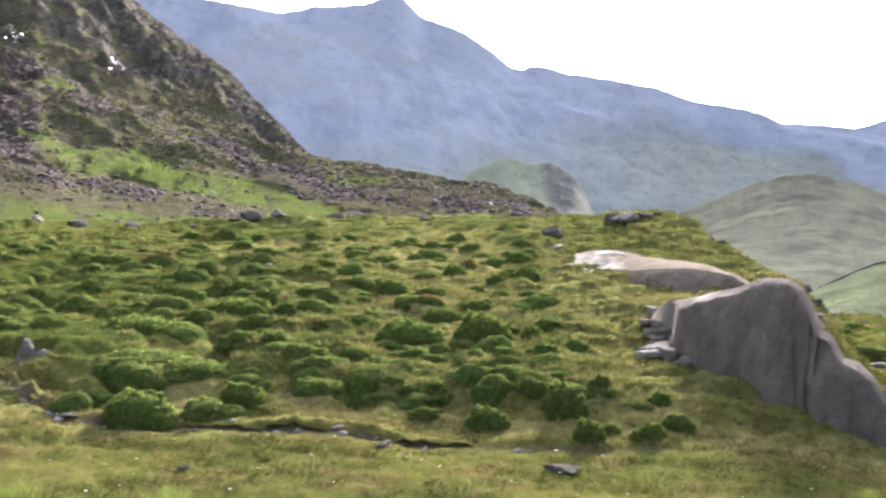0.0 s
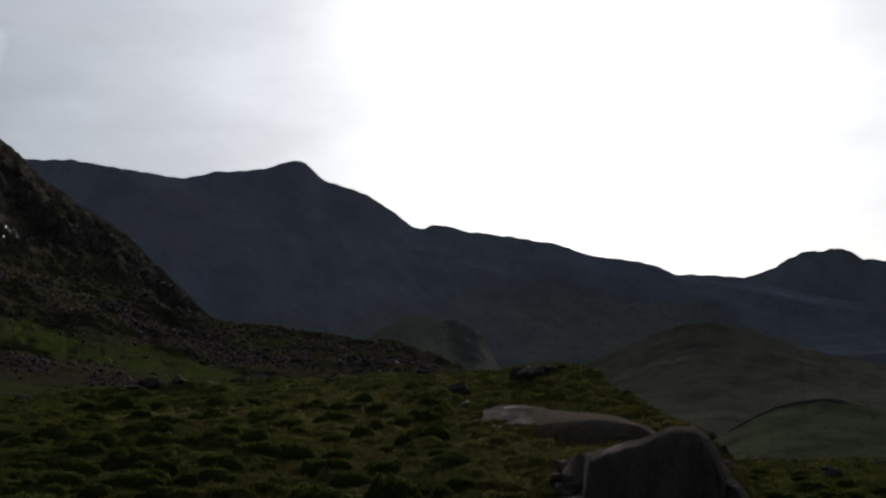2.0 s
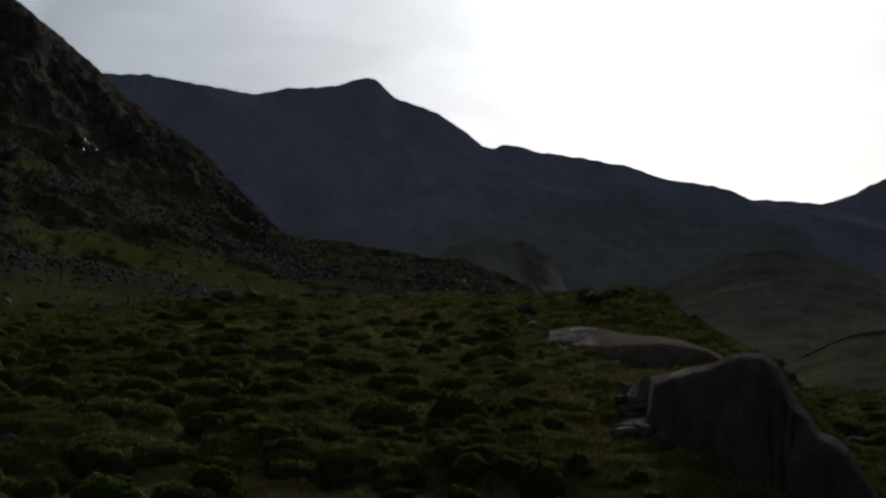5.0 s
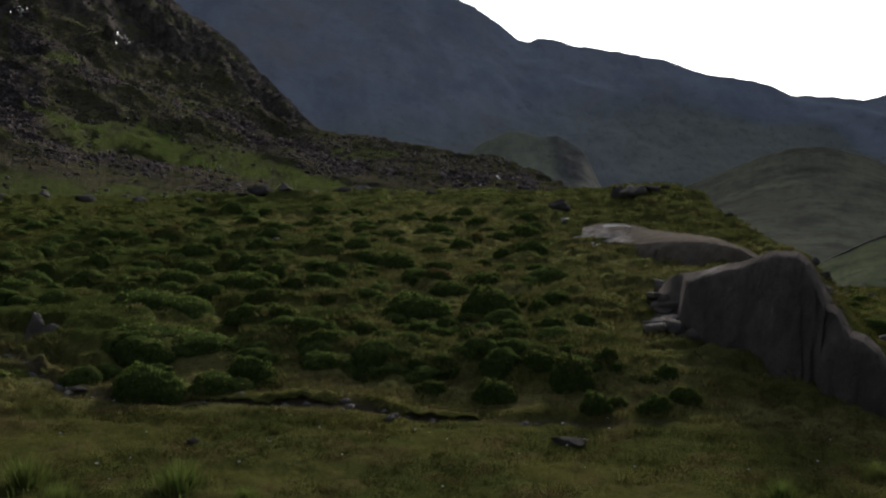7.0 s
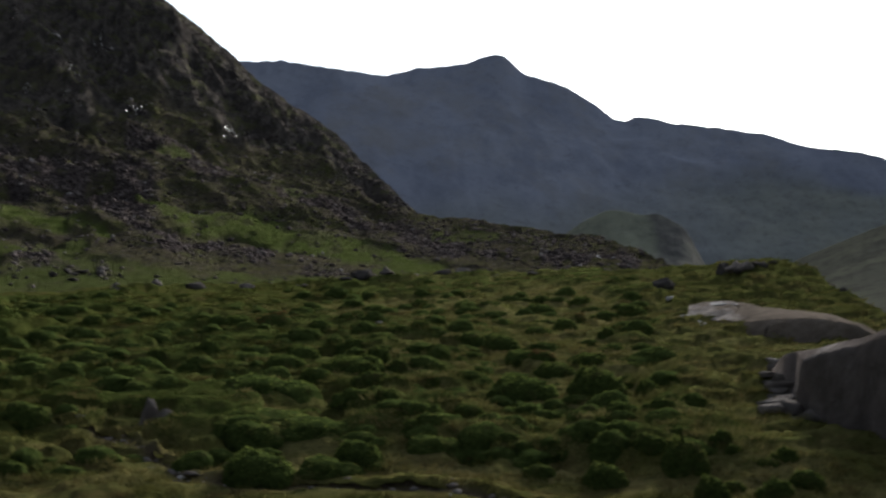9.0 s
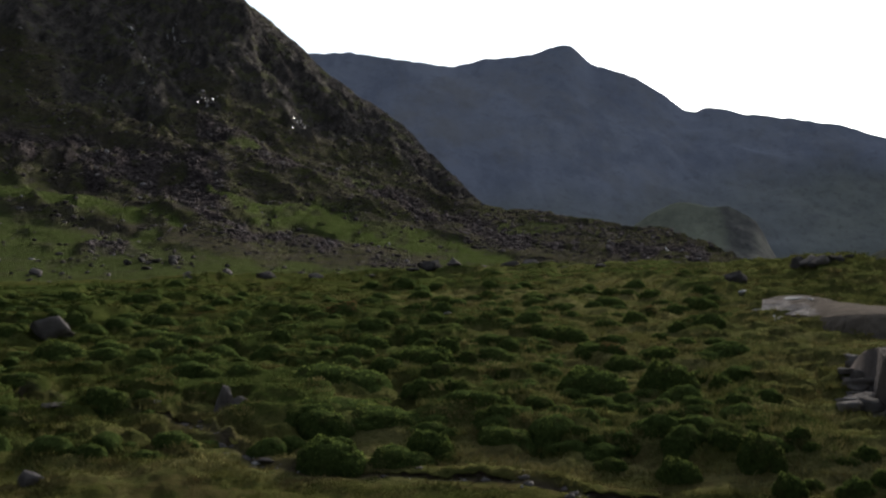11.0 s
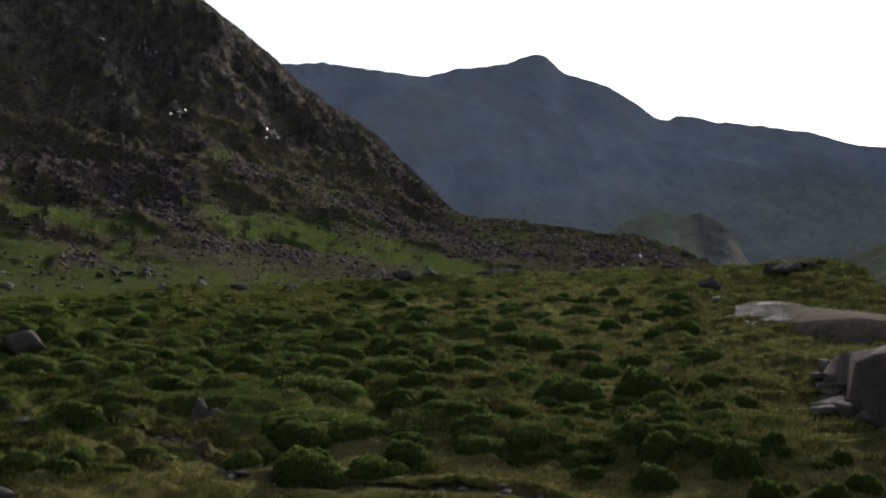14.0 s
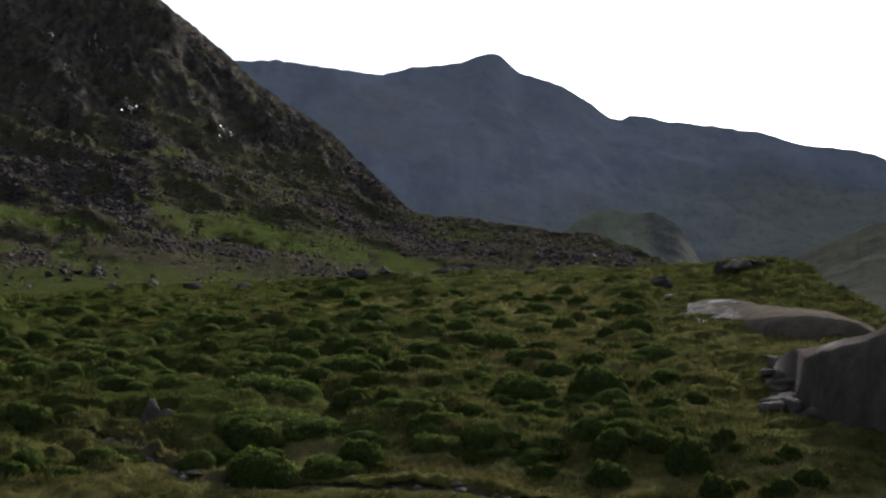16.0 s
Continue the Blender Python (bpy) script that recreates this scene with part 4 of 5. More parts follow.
standing_stone(-7.5, 17.65, 0.66, 1.15)
loose_stone("flat_stone", -7.05, 17.45, 0.5, (0.7, 0.55), STONE, 15, "small grey stone leaning by the upright stone", 30)
loose_stone("boulder", -16.5, 26.6, 1.3, (0.8, 0.85), STONE, 10, "blocky grey boulder with a broken dark face", 15, 0.03, cuts=7)
loose_stone("flat_stone", -8.6, 13.3, 0.78, (0.7, 0.42), STONE, 12, "low flat-topped grey stone in short grass", -10)
loose_stone("flat_stone", -10.5, 17.1, 0.84, (0.6, 0.25), STONE, 14, "low flat-topped grey stone sunk in grass", 10)
loose_stone("flat_stone", 1.5, 12.5, 0.85, (0.6, 0.15), DARKROCK, 17, "rough grey stone sunk in short grass", -35)
loose_stone("path_stone", -0.8, 13.8, 0.28, (0.6, 0.4), STONE, 19, "grey stone beside the worn earth track", 5)
loose_stone("path_stone", -5.8, 14.9, 0.22, (0.7, 0.4), PALE, 22, "pale stone beside the worn earth track", 5)
loose_stone("path_stone", -3.3, 12.6, 0.24, (0.7, 0.5), STONE, 23, "grey stone beside the worn earth track", 5)
loose_stone("path_stone", -7.9, 16.9, 0.32, (0.7, 0.3), STONE, 24, "grey stone beside the worn earth track", 5)
loose_stone("path_stone", -5.6, 14.9, 0.36, (0.5, 0.3), STONE, 25, "grey stone beside the worn earth track", -25)
rng = np.random.default_rng(64)
for k in range(34):
    x = -9.8 + 4.4 * rng.random() if k < 22 else -4.8 + 6.0 * rng.random()
    y = float(track_line(np.array([x]))[0]) + rng.normal(0, 0.16) - 0.1
    loose_stone("path_stone", x, y, rng.uniform(0.09, 0.26), (0.75, 0.45), LEDGE if k % 3 == 0 else STONE, 310 + k, "small grey-brown stone on the worn earth track", 53 * k, 0.015, level=2, group="track stones", cuts=8)
loose_stone("pale_stone", -5.5, 31.5, 0.42, (0.6, 0.35), PALE, 26, "small pale stone lying among gorse clumps")
loose_stone("dark_boulder", 4.54, 41.49, 2.1, (0.8, 0.5), DARKROCK, 27, "dark rounded boulder above the bedrock slab")
loose_stone("pale_block", 4.35, 37.9, 0.66, (0.7, 0.45), PALE, 28, "pale broken block beside the bedrock slab")
loose_stone("pale_block", 4.9, 36.2, 0.6, (0.7, 0.4), DARKROCK, 29, "dark broken block beside the bedrock slab")
loose_stone("pale_block", 5.9, 35.2, 1.1, (0.7, 0.42), PALE, 31, "pale flat block on the bedrock slab", -10)
for k, (x, y, w) in enumerate([(12.95, 29.5, 1.5), (9.85, 19.3, 1.0), (9.8, 18.4, 1.1), (16.1, 40.4, 0.55), (16.8, 39.6, 0.6), (17.9, 36.2, 0.9), (18.6, 38.4, 0.7), (17.3, 40.6, 0.5), (15.7, 40.7, 0.9), (18.2, 43.9, 0.8), (19.2, 42.7, 0.8), (20.3, 42.0, 0.7), (20.6, 39.7, 0.8), (21.1, 38.8, 1.1), (17.0, 43.0, 0.8), (22.6, 39.4, 0.8)]):
    loose_stone("valley_stone", x, y, w, (0.7, 0.25 if k < 3 else 0.4), LEDGE if k in (0, 5, 8) else DARKROCK if k == 1 else STONE, 60 + k, "grey stone on the flat valley grass", 31 * k, group="valley stones")
for k, (x, y, w) in enumerate([(8.0, 44.6, 1.0), (8.6, 45.0, 1.1), (7.6, 44.9, 0.7), (8.3, 44.0, 0.8), (9.0, 44.4, 0.7), (7.9, 43.5, 0.5), (9.5, 46.0, 0.6), (9.1, 46.4, 0.6), (10.0, 46.2, 0.5),
                               (11.6, 43.4, 0.55), (11.9, 43.1, 0.45), (11.2, 45.0, 0.3), (10.9, 40.4, 0.3), (10.7, 38.0, 0.28), (10.2, 36.3, 0.35), (10.5, 34.6, 0.3), (11.2, 33.0, 0.75), (11.5, 32.4, 0.5), (10.9, 31.8, 0.4),
                               (11.0, 30.8, 0.5), (10.7, 29.8, 0.45), (10.9, 28.9, 0.55), (10.4, 28.3, 0.4), (10.2, 27.2, 0.45), (9.9, 26.2, 0.4), (11.3, 29.6, 0.4), (9.4, 25.4, 0.35)]):
    loose_stone("dark_boulder", x, y, w * (1.9 if k < 5 else 1.45), (0.8, 0.5 + 0.06 * (k % 4)), DARKROCK if k % 3 else STONE, 80 + k, "dark boulder on the grassy brow" if k % 3 else "grey boulder on the grassy brow", 47 * k, group="brow boulders")
for k, (x, y, w) in enumerate([(-8.1, 58.5, 2.1), (-6.5, 58.7, 1.5), (-9.7, 58.2, 1.4), (-5.0, 58.4, 1.1), (-12.0, 57.8, 1.2), (-14.5, 57.0, 0.9), (-1.0, 55.0, 0.8), (-11.0, 58.6, 1.6), (-3.2, 57.5, 0.7), (-17.5, 56.0, 1.2), (-20.5, 55.5, 1.5), (-24.0, 53.0, 1.1)]):
    loose_stone("crest_boulder", x, y, w * 1.4, (0.7, 0.3 + 0.05 * (k % 4)), DARKROCK if k % 3 == 1 else STONE, 100 + k, "grey boulder lying along the crest of the field", 61 * k, group="crest boulders")


# ---- dry-stone field wall on the pasture ----
def field_wall():
    rng = np.random.default_rng(5)
    vs, fs, count = [], [], 0
    base_v, base_f = ICO[1]
    for k in range(330):
        q = k / 329
        a = -20.6 - 6.4 * q
        e = float(blurred(np.array([a]), PASTURE_AZ, PASTURE_EL, 1.0)[0])
        r = 254.0
        for lvl in range(2):
            c = np.array([-math.sin(radians(a)) * r, math.cos(radians(a)) * r, EYE + r * math.tan(radians(e)) + 0.16 * lvl - 0.15])
            v = base_v * rng.uniform(0.6, 1.1, 3) * np.array([0.30, 0.30, 0.15]) + c + rng.normal(0, 0.08, 3)
            vs.append(v)
            fs.append(base_f + count)
            count += len(v)
    ob = new("field_wall", triangles("field_wall", np.concatenate(vs), np.concatenate(fs), LEDGE))
    return tagged(ob, "long dark dry-stone wall across the valley pasture", "stone wall")


field_wall()


# ---- stones on the hillside ----
def hill_stones():
    rng = np.random.default_rng(7)
    patchy = step(0.35, 0.65, value_noise(HILL_AZ * 0.9, HILL_EL * 2.2, 66))
    weight = (0.22 * step(-0.6, 1.0, HILL_EL) + 0.03 + 0.75 * HILL_SCREE * (0.25 + 0.75 * patchy)) * (1 - 0.96 * HILL_LUSH) * HILL_R ** 0.5
    kinds = [stone_shape(200 + k, 2, (1, rng.uniform(0.6, 1), rng.uniform(0.45, 0.8)), 8) for k in range(8)]
    meshes = [triangles("hill_boulder", v, f, (CRAG, DARKROCK, STONE, DARKROCK)[k % 4]) for k, (v, f) in enumerate(kinds)]
    near = weight * (HILL_R < 130) * (HILL_AZ < 38)
    for i in rng.choice(len(near), 280, replace=False, p=near / near.sum()):
        k = rng.integers(8)
        ob = new("hill_boulder", meshes[k])
        s = rng.uniform(0.45, 0.9) * (1 + 1.2 * (rng.random() < 0.12))
        ob.matrix_world = pose(*HILL_XYZ[i], 0, 0, rng.uniform(0, 360)) @ Matrix.Scale(s, 4)
        tagged(ob, "dark stone lying on the scree slope" if k % 2 else "grey stone lying on the scree slope", "boulder", "scree boulders")
    base_v, base_f = ICO[1]
    n = 12500
    pick = rng.choice(len(weight), n, replace=False, p=weight / weight.sum())
    size = rng.uniform(0.22, 0.75, n) ** 1.7 * 1.6 * (HILL_R[pick] / 110) ** 0.4
    v = base_v[None] * (1 + rng.uniform(-0.45, 0.35, (n, len(base_v), 1))) * (size[:, None] * rng.uniform(0.5, 1.1, (n, 3)))[:, None, :]
    v = v * np.array([0.6, 0.6, 0.42])
    v = v + HILL_XYZ[pick][:, None, :]
    f = base_f[None] + (np.arange(n) * len(base_v))[:, None, None]
    ob = new("scree", triangles("scree", v.reshape(-1, 3), f.reshape(-1, 3), SCREE))
    tagged(ob, "loose dark and grey scree over the hillside", "scree", kind="stuff")


def scree_surface():
    n = Nodes("scree_stone")
    c = n.mix(n.island(), (0.044, 0.036, 0.035), (0.140, 0.118, 0.110))
    c = n.mix(n.ramp(n.island(), 0.95, 1.0), c, (0.26, 0.24, 0.23))
    return n.done(c)


SCREE = scree_surface()
hill_stones()


def on_hill(az, el):
    i = int(np.argmin((HILL_AZ - az) ** 2 + (HILL_EL - el) ** 2))
    return HILL_XYZ[i]


def pale_crag(az, el, size, count, seed):
    """A cluster of pale, wet rock faces on the hillside."""
    rng = np.random.default_rng(seed)
    root = new("pale_crag")
    root.matrix_world = Matrix.Translation(on_hill(az, el))
    for k in range(count // 2):
        v, f = stone_shape(seed + 50 + k, 2, (rng.uniform(0.5, 0.9) * size, rng.uniform(0.5, 0.8) * size, rng.uniform(0.7, 1.5) * size), 14)
        a, e = az + rng.normal(0, 0.2) * size * 0.5, el + rng.normal(0, 0.18) * size * 0.5
        slab = part("rock_slab_face", triangles("rock_slab_face", v, f, CRAG), root, "dark damp rock slab")
        slab.matrix_world = Matrix.Translation(Vector(on_hill(a, e) + np.array([0.2, -0.5, -0.1 * size]))) @ pose(0, 0, 0, -15, 20 * rng.normal(), rng.uniform(-30, 30))
    for k in range(count):
        v, f = stone_shape(seed + k, 2, (rng.uniform(0.05, 0.15) * size, rng.uniform(0.3, 0.5) * size, rng.uniform(0.25, 1.1) * size), 9)
        a, e = az + rng.normal(0, 0.24) * size * 0.5, el + rng.normal(0, 0.22) * size * 0.5
        face = part("rock_face", triangles("rock_face", v, f, WET), root)
        face.matrix_basis = pose(*(on_hill(a, e) + np.array([0.3, -1.2, 0.5]) - np.array(root.matrix_world.translation)), 0, rng.normal(10, 28), 0)
    tagged(root, "cluster of pale wet quartz rock on the hillside", "rock outcrop", "pale crags")


for k, (a, e, s, c) in enumerate([(24.6, 12.1, 2.4, 10), (27.0, 11.5, 1.7, 7), (26.2, 10.1, 1.5, 6), (23.0, 8.5, 1.7, 9), (17.9, 7.1, 2.1, 12), (30.4, 7.4, 1.0, 3), (26.7, 9.1, 1.2, 6), (28.6, 9.6, 1.2, 5), (19.7, 3.0, 1.2, 2), (13.9, 5.0, 0.9, 3), (10.2, 3.9, 0.9, 3)]):
    pale_crag(a, e, s, c * 2, 300 + 30 * k)


def white_stone():
    """The single bright stone at the foot of the hillside."""
    v, f = stone_shape(501, 2, (0.9, 0.9, 1.5), 6)
    ob = new("white_stone", triangles("white_stone", v, f, rock_surface("wet_white_quartz", (0.6, 0.6, 0.58), (0.8, 0.8, 0.78), (0.88, 0.88, 0.86), 0.8, 0.3), True))
    p = on_hill(-2.68, -0.42)
    ob.matrix_world = pose(p[0], p[1] - 2.5, p[2] + 0.1)
    tagged(ob, "single bright white stone on the stony slope", "stone")


white_stone()


# ---- gorse ----
def gorse_shape(seed, tall=0.36, lobes=7, shoots=1500):
    """A low, wind-clipped mound about one metre wide: inner growth and a fine coat of short shoots."""
    rng = np.random.default_rng(seed)
    base_v, base_f = ICO[3]
    centres, radii = [], []
    for k in range(lobes):
        u = 0.0 if k == 0 else rng.uniform(-1, 1)
        w = 0.0 if k == 0 else rng.uniform(-1, 1) * (1 - 0.5 * abs(u))
        centres.append((0.34 * u, 0.22 * w, 0.0))
        big = 1.15 if k == 0 else rng.uniform(0.6, 1.0)
        radii.append((0.34 * big, 0.28 * big, tall * (0.55 + 0.45 * min(big, 1)) * (1 - 0.35 * abs(u)) * rng.uniform(0.8, 1.05)))
    centres, radii = np.array(centres), np.array(radii)

    def skin(d, k):
        flat = d.copy()
        flat[:, 2] = np.sign(d[:, 2]) * np.abs(d[:, 2]) ** 0.8
        under = np.clip(-d[:, 2], 0, 0.85)
        flat[:, :2] *= ((1 + 0.5 * under) / np.sqrt(1 - under ** 2))[:, None]
        lumpy = 1 + 0.22 * noise3(d + 3 * k, 1.6, seed + k) + 0.17 * noise3(d + 5 * k, 3.6, seed + 9 + k) + 0.08 * noise3(d + 2 * k, 9.0, seed + 19 + k)
        return flat * lumpy[:, None] * radii[k] + centres[k]

    cv = np.concatenate([skin(base_v, k) for k in range(lobes)])
    cf = np.concatenate([base_f + k * len(base_v) for k in range(lobes)])
    cv[:, 2] = np.maximum(cv[:, 2], -0.22)
    ps, os_, sides, tops, outs = [], [], [], [], []
    for k in range(lobes):
        m = shoots // lobes
        d = rng.normal(size=(m, 3))
        d[:, 2] = np.abs(d[:, 2]) - 0.3
        d /= np.linalg.norm(d, axis=1, keepdims=True)
        p = skin(d, k) - 0.012 * d
        hidden = np.zeros(m, bool)
        for q in range(lobes):
            if q != k:
                hidden |= (((p - centres[q]) / radii[q]) ** 2).sum(1) < 0.72
        o = np.cross(d, rng.normal(size=(m, 3)))
        o = o / np.linalg.norm(o, axis=1, keepdims=True) + 0.55 * d + np.array([0, 0, 0.45]) + np.array([0, 0, 1.1]) * step(0.25, 0.75, d[:, 2:3])
        s = np.cross(d, o)
        tops.append(step(0.25, 0.75, d[:, 2])[~hidden])
        sides.append((s / np.linalg.norm(s, axis=1, keepdims=True))[~hidden])
        out = (p - centres[k]) / radii[k] ** 2
        outs.append((out / np.linalg.norm(out, axis=1, keepdims=True))[~hidden])
        ps.append(p[~hidden])
        os_.append(o[~hidden])
    p, o = np.concatenate(ps), np.concatenate(os_)
    o /= np.linalg.norm(o, axis=1, keepdims=True)
    side = np.concatenate(sides)
    ln = rng.uniform(0.012, 0.028, (len(p), 1)) * (1 + 0.5 * np.concatenate(tops)[:, None])
    wd = np.minimum(ln * 0.34, 0.012)
    tri = np.stack([p + side * wd, p - side * wd, p + o * ln], 1).reshape(-1, 3)
    # the shoots take the light as the mound does
    out = np.concatenate(outs) + 0.35 * rng.normal(size=(len(p), 3))
    out = np.repeat(out / np.linalg.norm(out, axis=1, keepdims=True), 3, 0)
    return cv, cf, tri, np.arange(len(tri)).reshape(-1, 3), out


GORSE, GORSE_DATA = [], []
for k in range(12):
    # the last five are lighter, for the small tufts
    small = k >= 7
    cv, cf, lv, lf, ln = gorse_shape(700 + k, tall=(0.36, 0.32, 0.30, 0.38, 0.33, 0.35, 0.46, 0.34, 0.30, 0.36, 0.31, 0.33)[k], lobes=3 + k % 2 if small else 5 + k % 3, shoots=1700 if small else 6000)
    GORSE_DATA.append(((cv, cf, None), (lv, lf, ln)))
    GORSE.append((triangles("inner_growth", cv, cf, INSIDE, True), triangles("shoot_coat", lv, lf, LEAF, True, None, ln), triangles("dead_shoots", lv, lf, DEAD, True, None, ln)))


def seat(x, y, w):
    """The lowest ground under a clump, so that its skirt is rooted all round."""
    a = np.linspace(0, 2 * math.pi, 8, endpoint=False)
    return float(np.minimum(ground_height(x + 0.36 * w * np.cos(a), y + 0.3 * w * np.sin(a)).mean() - 0.04 * w, height(x, y)))


def gorse_bush(x, y, w, kind, turn, label, group, dead=False, squash=1.0):
    root = new("gorse_bush")
    inner, green, brown = GORSE[kind]
    part("inner_growth", inner, root)
    coat = part("shoot_coat", brown if dead else green, root)
    tagged(coat, "dry brown shoots" if dead else "short green shoots", kind="stuff")
    root.matrix_world = pose(x, y, seat(x, y, w) - 0.03 * w, 0, 0, turn) @ Matrix.Diagonal((w, w, w * squash, 1))
    return tagged(root, label, "gorse bush", group)


# x, y, width and height of the clumps
LOWER = [
    (-3.6, 15.0, 0.97, 0.38), (-4.7, 15.0, 1.34, 0.46), (-3.2, 15.6, 0.78, 0.59), (-2.1, 16.1, 0.93, 0.32), (-2.2, 16.9, 0.68, 0.26), (-5.3, 16.7, 1.14, 0.42), (-4.3, 17.1, 1.59, 0.42),
    (-5.5, 17.0, 0.86, 0.32), (-2.5, 17.7, 0.96, 0.40), (-5.4, 17.6, 1.75, 0.41), (-3.2, 18.8, 0.54, 0.27), (-3.9, 18.9, 0.66, 0.25), (-4.8, 19.0, 0.78, 0.33), (-6.1, 19.9, 1.92, 0.55),
    (-3.9, 20.9, 0.72, 0.29), (-5.3, 21.7, 0.76, 0.41), (-3.6, 22.8, 0.46, 0.24), (-4.6, 22.7, 1.69, 0.52), (-6.5, 23.3, 1.09, 0.34), (-4.3, 23.9, 0.69, 0.45),
]
LOWER_B = [
    (-4.4, 25.6, 0.59, 0.29), (-8.0, 25.2, 1.34, 0.37), (-6.7, 25.7, 1.05, 0.45), (-5.4, 26.5, 0.77, 0.31), (-9.2, 25.8, 0.62, 0.39), (-6.0, 26.9, 0.62, 0.28), (-7.2, 27.9, 1.22, 0.41),
    (-8.3, 27.7, 0.82, 0.25), (-4.5, 29.1, 0.67, 0.25), (-9.5, 28.4, 1.01, 0.25), (-7.3, 30.7, 0.89, 0.45), (-6.8, 32.4, 0.66, 0.28), (-10.3, 31.8, 1.13, 0.47), (-10.9, 31.7, 0.95, 0.32),
    (-6.6, 37.0, 1.17, 0.49), (-8.8, 37.5, 0.87, 0.22), (-12.9, 39.0, 1.04, 0.28), (-8.6, 46.2, 0.93, 0.40),
]
MIDDLE = [
    (0.8, 17.3, 0.40, 0.17), (1.1, 17.7, 0.56, 0.25), (1.8, 17.8, 0.56, 0.26), (-0.2, 18.4, 0.73, 0.26), (-1.7, 18.5, 0.63, 0.18), (0.4, 19.7, 0.67, 0.22), (0.7, 20.3, 1.26, 0.67),
    (-0.8, 20.4, 1.61, 0.55), (1.8, 20.5, 0.53, 0.37), (-2.6, 21.6, 0.37, 0.19), (1.6, 21.8, 0.27, 0.16), (-2.0, 22.6, 0.90, 0.28), (-0.1, 23.4, 1.06, 0.33), (1.8, 23.5, 0.47, 0.20),
    (0.9, 24.2, 0.96, 0.44), (-2.4, 24.3, 0.55, 0.26), (-2.9, 24.4, 0.63, 0.35), (-0.8, 25.1, 1.13, 0.38), (1.5, 25.8, 0.58, 0.29), (-2.1, 25.9, 0.52, 0.21),
]
MIDDLE_B = [
    (-1.5, 27.3, 1.08, 0.46), (-2.4, 27.8, 0.95, 0.36), (1.0, 28.2, 0.56, 0.22), (1.5, 28.8, 0.41, 0.28), (2.2, 29.5, 1.00, 0.25), (-3.9, 29.5, 0.67, 0.29), (-0.5, 30.3, 0.86, 0.34),
    (0.3, 31.5, 0.80, 0.39), (-2.0, 31.7, 0.72, 0.20), (-0.3, 33.2, 0.94, 0.30), (1.8, 34.5, 0.98, 0.35), (2.6, 34.9, 0.99, 0.49), (-2.1, 35.5, 1.20, 0.34), (-4.7, 35.5, 0.91, 0.40),
    (-0.6, 36.8, 1.24, 0.35), (-3.2, 37.1, 1.26, 0.42), (1.1, 37.8, 0.90, 0.47), (-5.1, 38.1, 0.65, 0.35), (-1.7, 39.3, 0.89, 0.33), (-0.4, 39.5, 0.85, 0.45),
]
FRONT = [
    (2.0, 13.8, 0.48, 0.31), (2.9, 13.9, 0.49, 0.28), (2.4, 14.2, 0.33, 0.29), (3.4, 14.3, 0.47, 0.38), (0.6, 14.7, 0.68, 0.34), (1.8, 15.1, 0.74, 0.54), (3.0, 14.9, 0.35, 0.13),
    (-0.3, 15.3, 0.49, 0.20), (3.3, 15.1, 0.37, 0.43), (-2.8, 15.3, 0.32, 0.15), (2.6, 15.4, 0.27, 0.11), (1.4, 15.7, 0.54, 0.32), (2.5, 15.7, 0.32, 0.21), (0.1, 15.9, 0.24, 0.11),
    (-0.8, 16.4, 0.38, 0.16), (2.0, 16.3, 0.47, 0.14),
]
SIDE = [
    (-7.5, 14.5, 0.56, 0.16), (-8.4, 14.5, 0.57, 0.24), (-9.8, 17.5, 0.96, 0.51), (-11.4, 16.7, 0.57, 0.19), (-8.8, 20.2, 0.75, 0.27), (-12.5, 19.0, 1.15, 0.38), (-9.5, 21.6, 1.00, 0.36),
    (-13.9, 21.3, 1.14, 0.27), (-11.6, 23.8, 1.34, 0.49), (-10.3, 25.2, 0.69, 0.31), (-14.3, 23.3, 1.53, 0.54), (-13.8, 25.0, 0.97, 0.32), (-13.4, 26.9, 1.68, 0.45), (-15.3, 26.7, 0.70, 0.24),
    (-11.9, 28.7, 0.88, 0.32), (-17.6, 26.4, 1.25, 0.48), (-17.0, 28.9, 0.83, 0.64), (-16.8, 32.0, 1.22, 0.33), (-16.0, 33.3, 0.94, 0.35), (-21.2, 32.5, 1.31, 0.33), (-18.6, 36.8, 1.39, 0.37),
    (-21.7, 36.7, 1.06, 0.38), (-16.9, 39.3, 1.08, 0.41), (-21.0, 38.8, 1.24, 0.37), (-19.7, 41.9, 0.91, 0.39),
]
VALLEY = [
    (14.0, 34.5, 0.63), (13.2, 30.7, 1.14), (14.3, 30.5, 0.76), (15.2, 31.2, 0.99), (12.9, 27.4, 0.94), (16.1, 31.5, 0.80), (15.6, 29.3, 0.94),
    (13.9, 26.8, 0.86), (14.2, 26.1, 0.76), (15.9, 38.6, 0.8), (16.9, 36.8, 0.8), (13.7, 30.0, 0.6), (15.8, 33.6, 1.0), (14.6, 28.0, 0.8), (13.5, 25.2, 0.7), (17.4, 34.4, 0.7), (12.2, 23.4, 0.7), (16.2, 35.4, 0.6), (14.9, 36.6, 0.6), (11.6, 21.6, 0.5), (12.8, 25.0, 1.19), (18.6, 33.3, 0.48), (17.1, 31.2, 0.71),
]
BROWN = [
    (-8.7, 31.0, 1.05), (-0.4, 24.8, 0.60), (0.9, 33.3, 0.50),
]

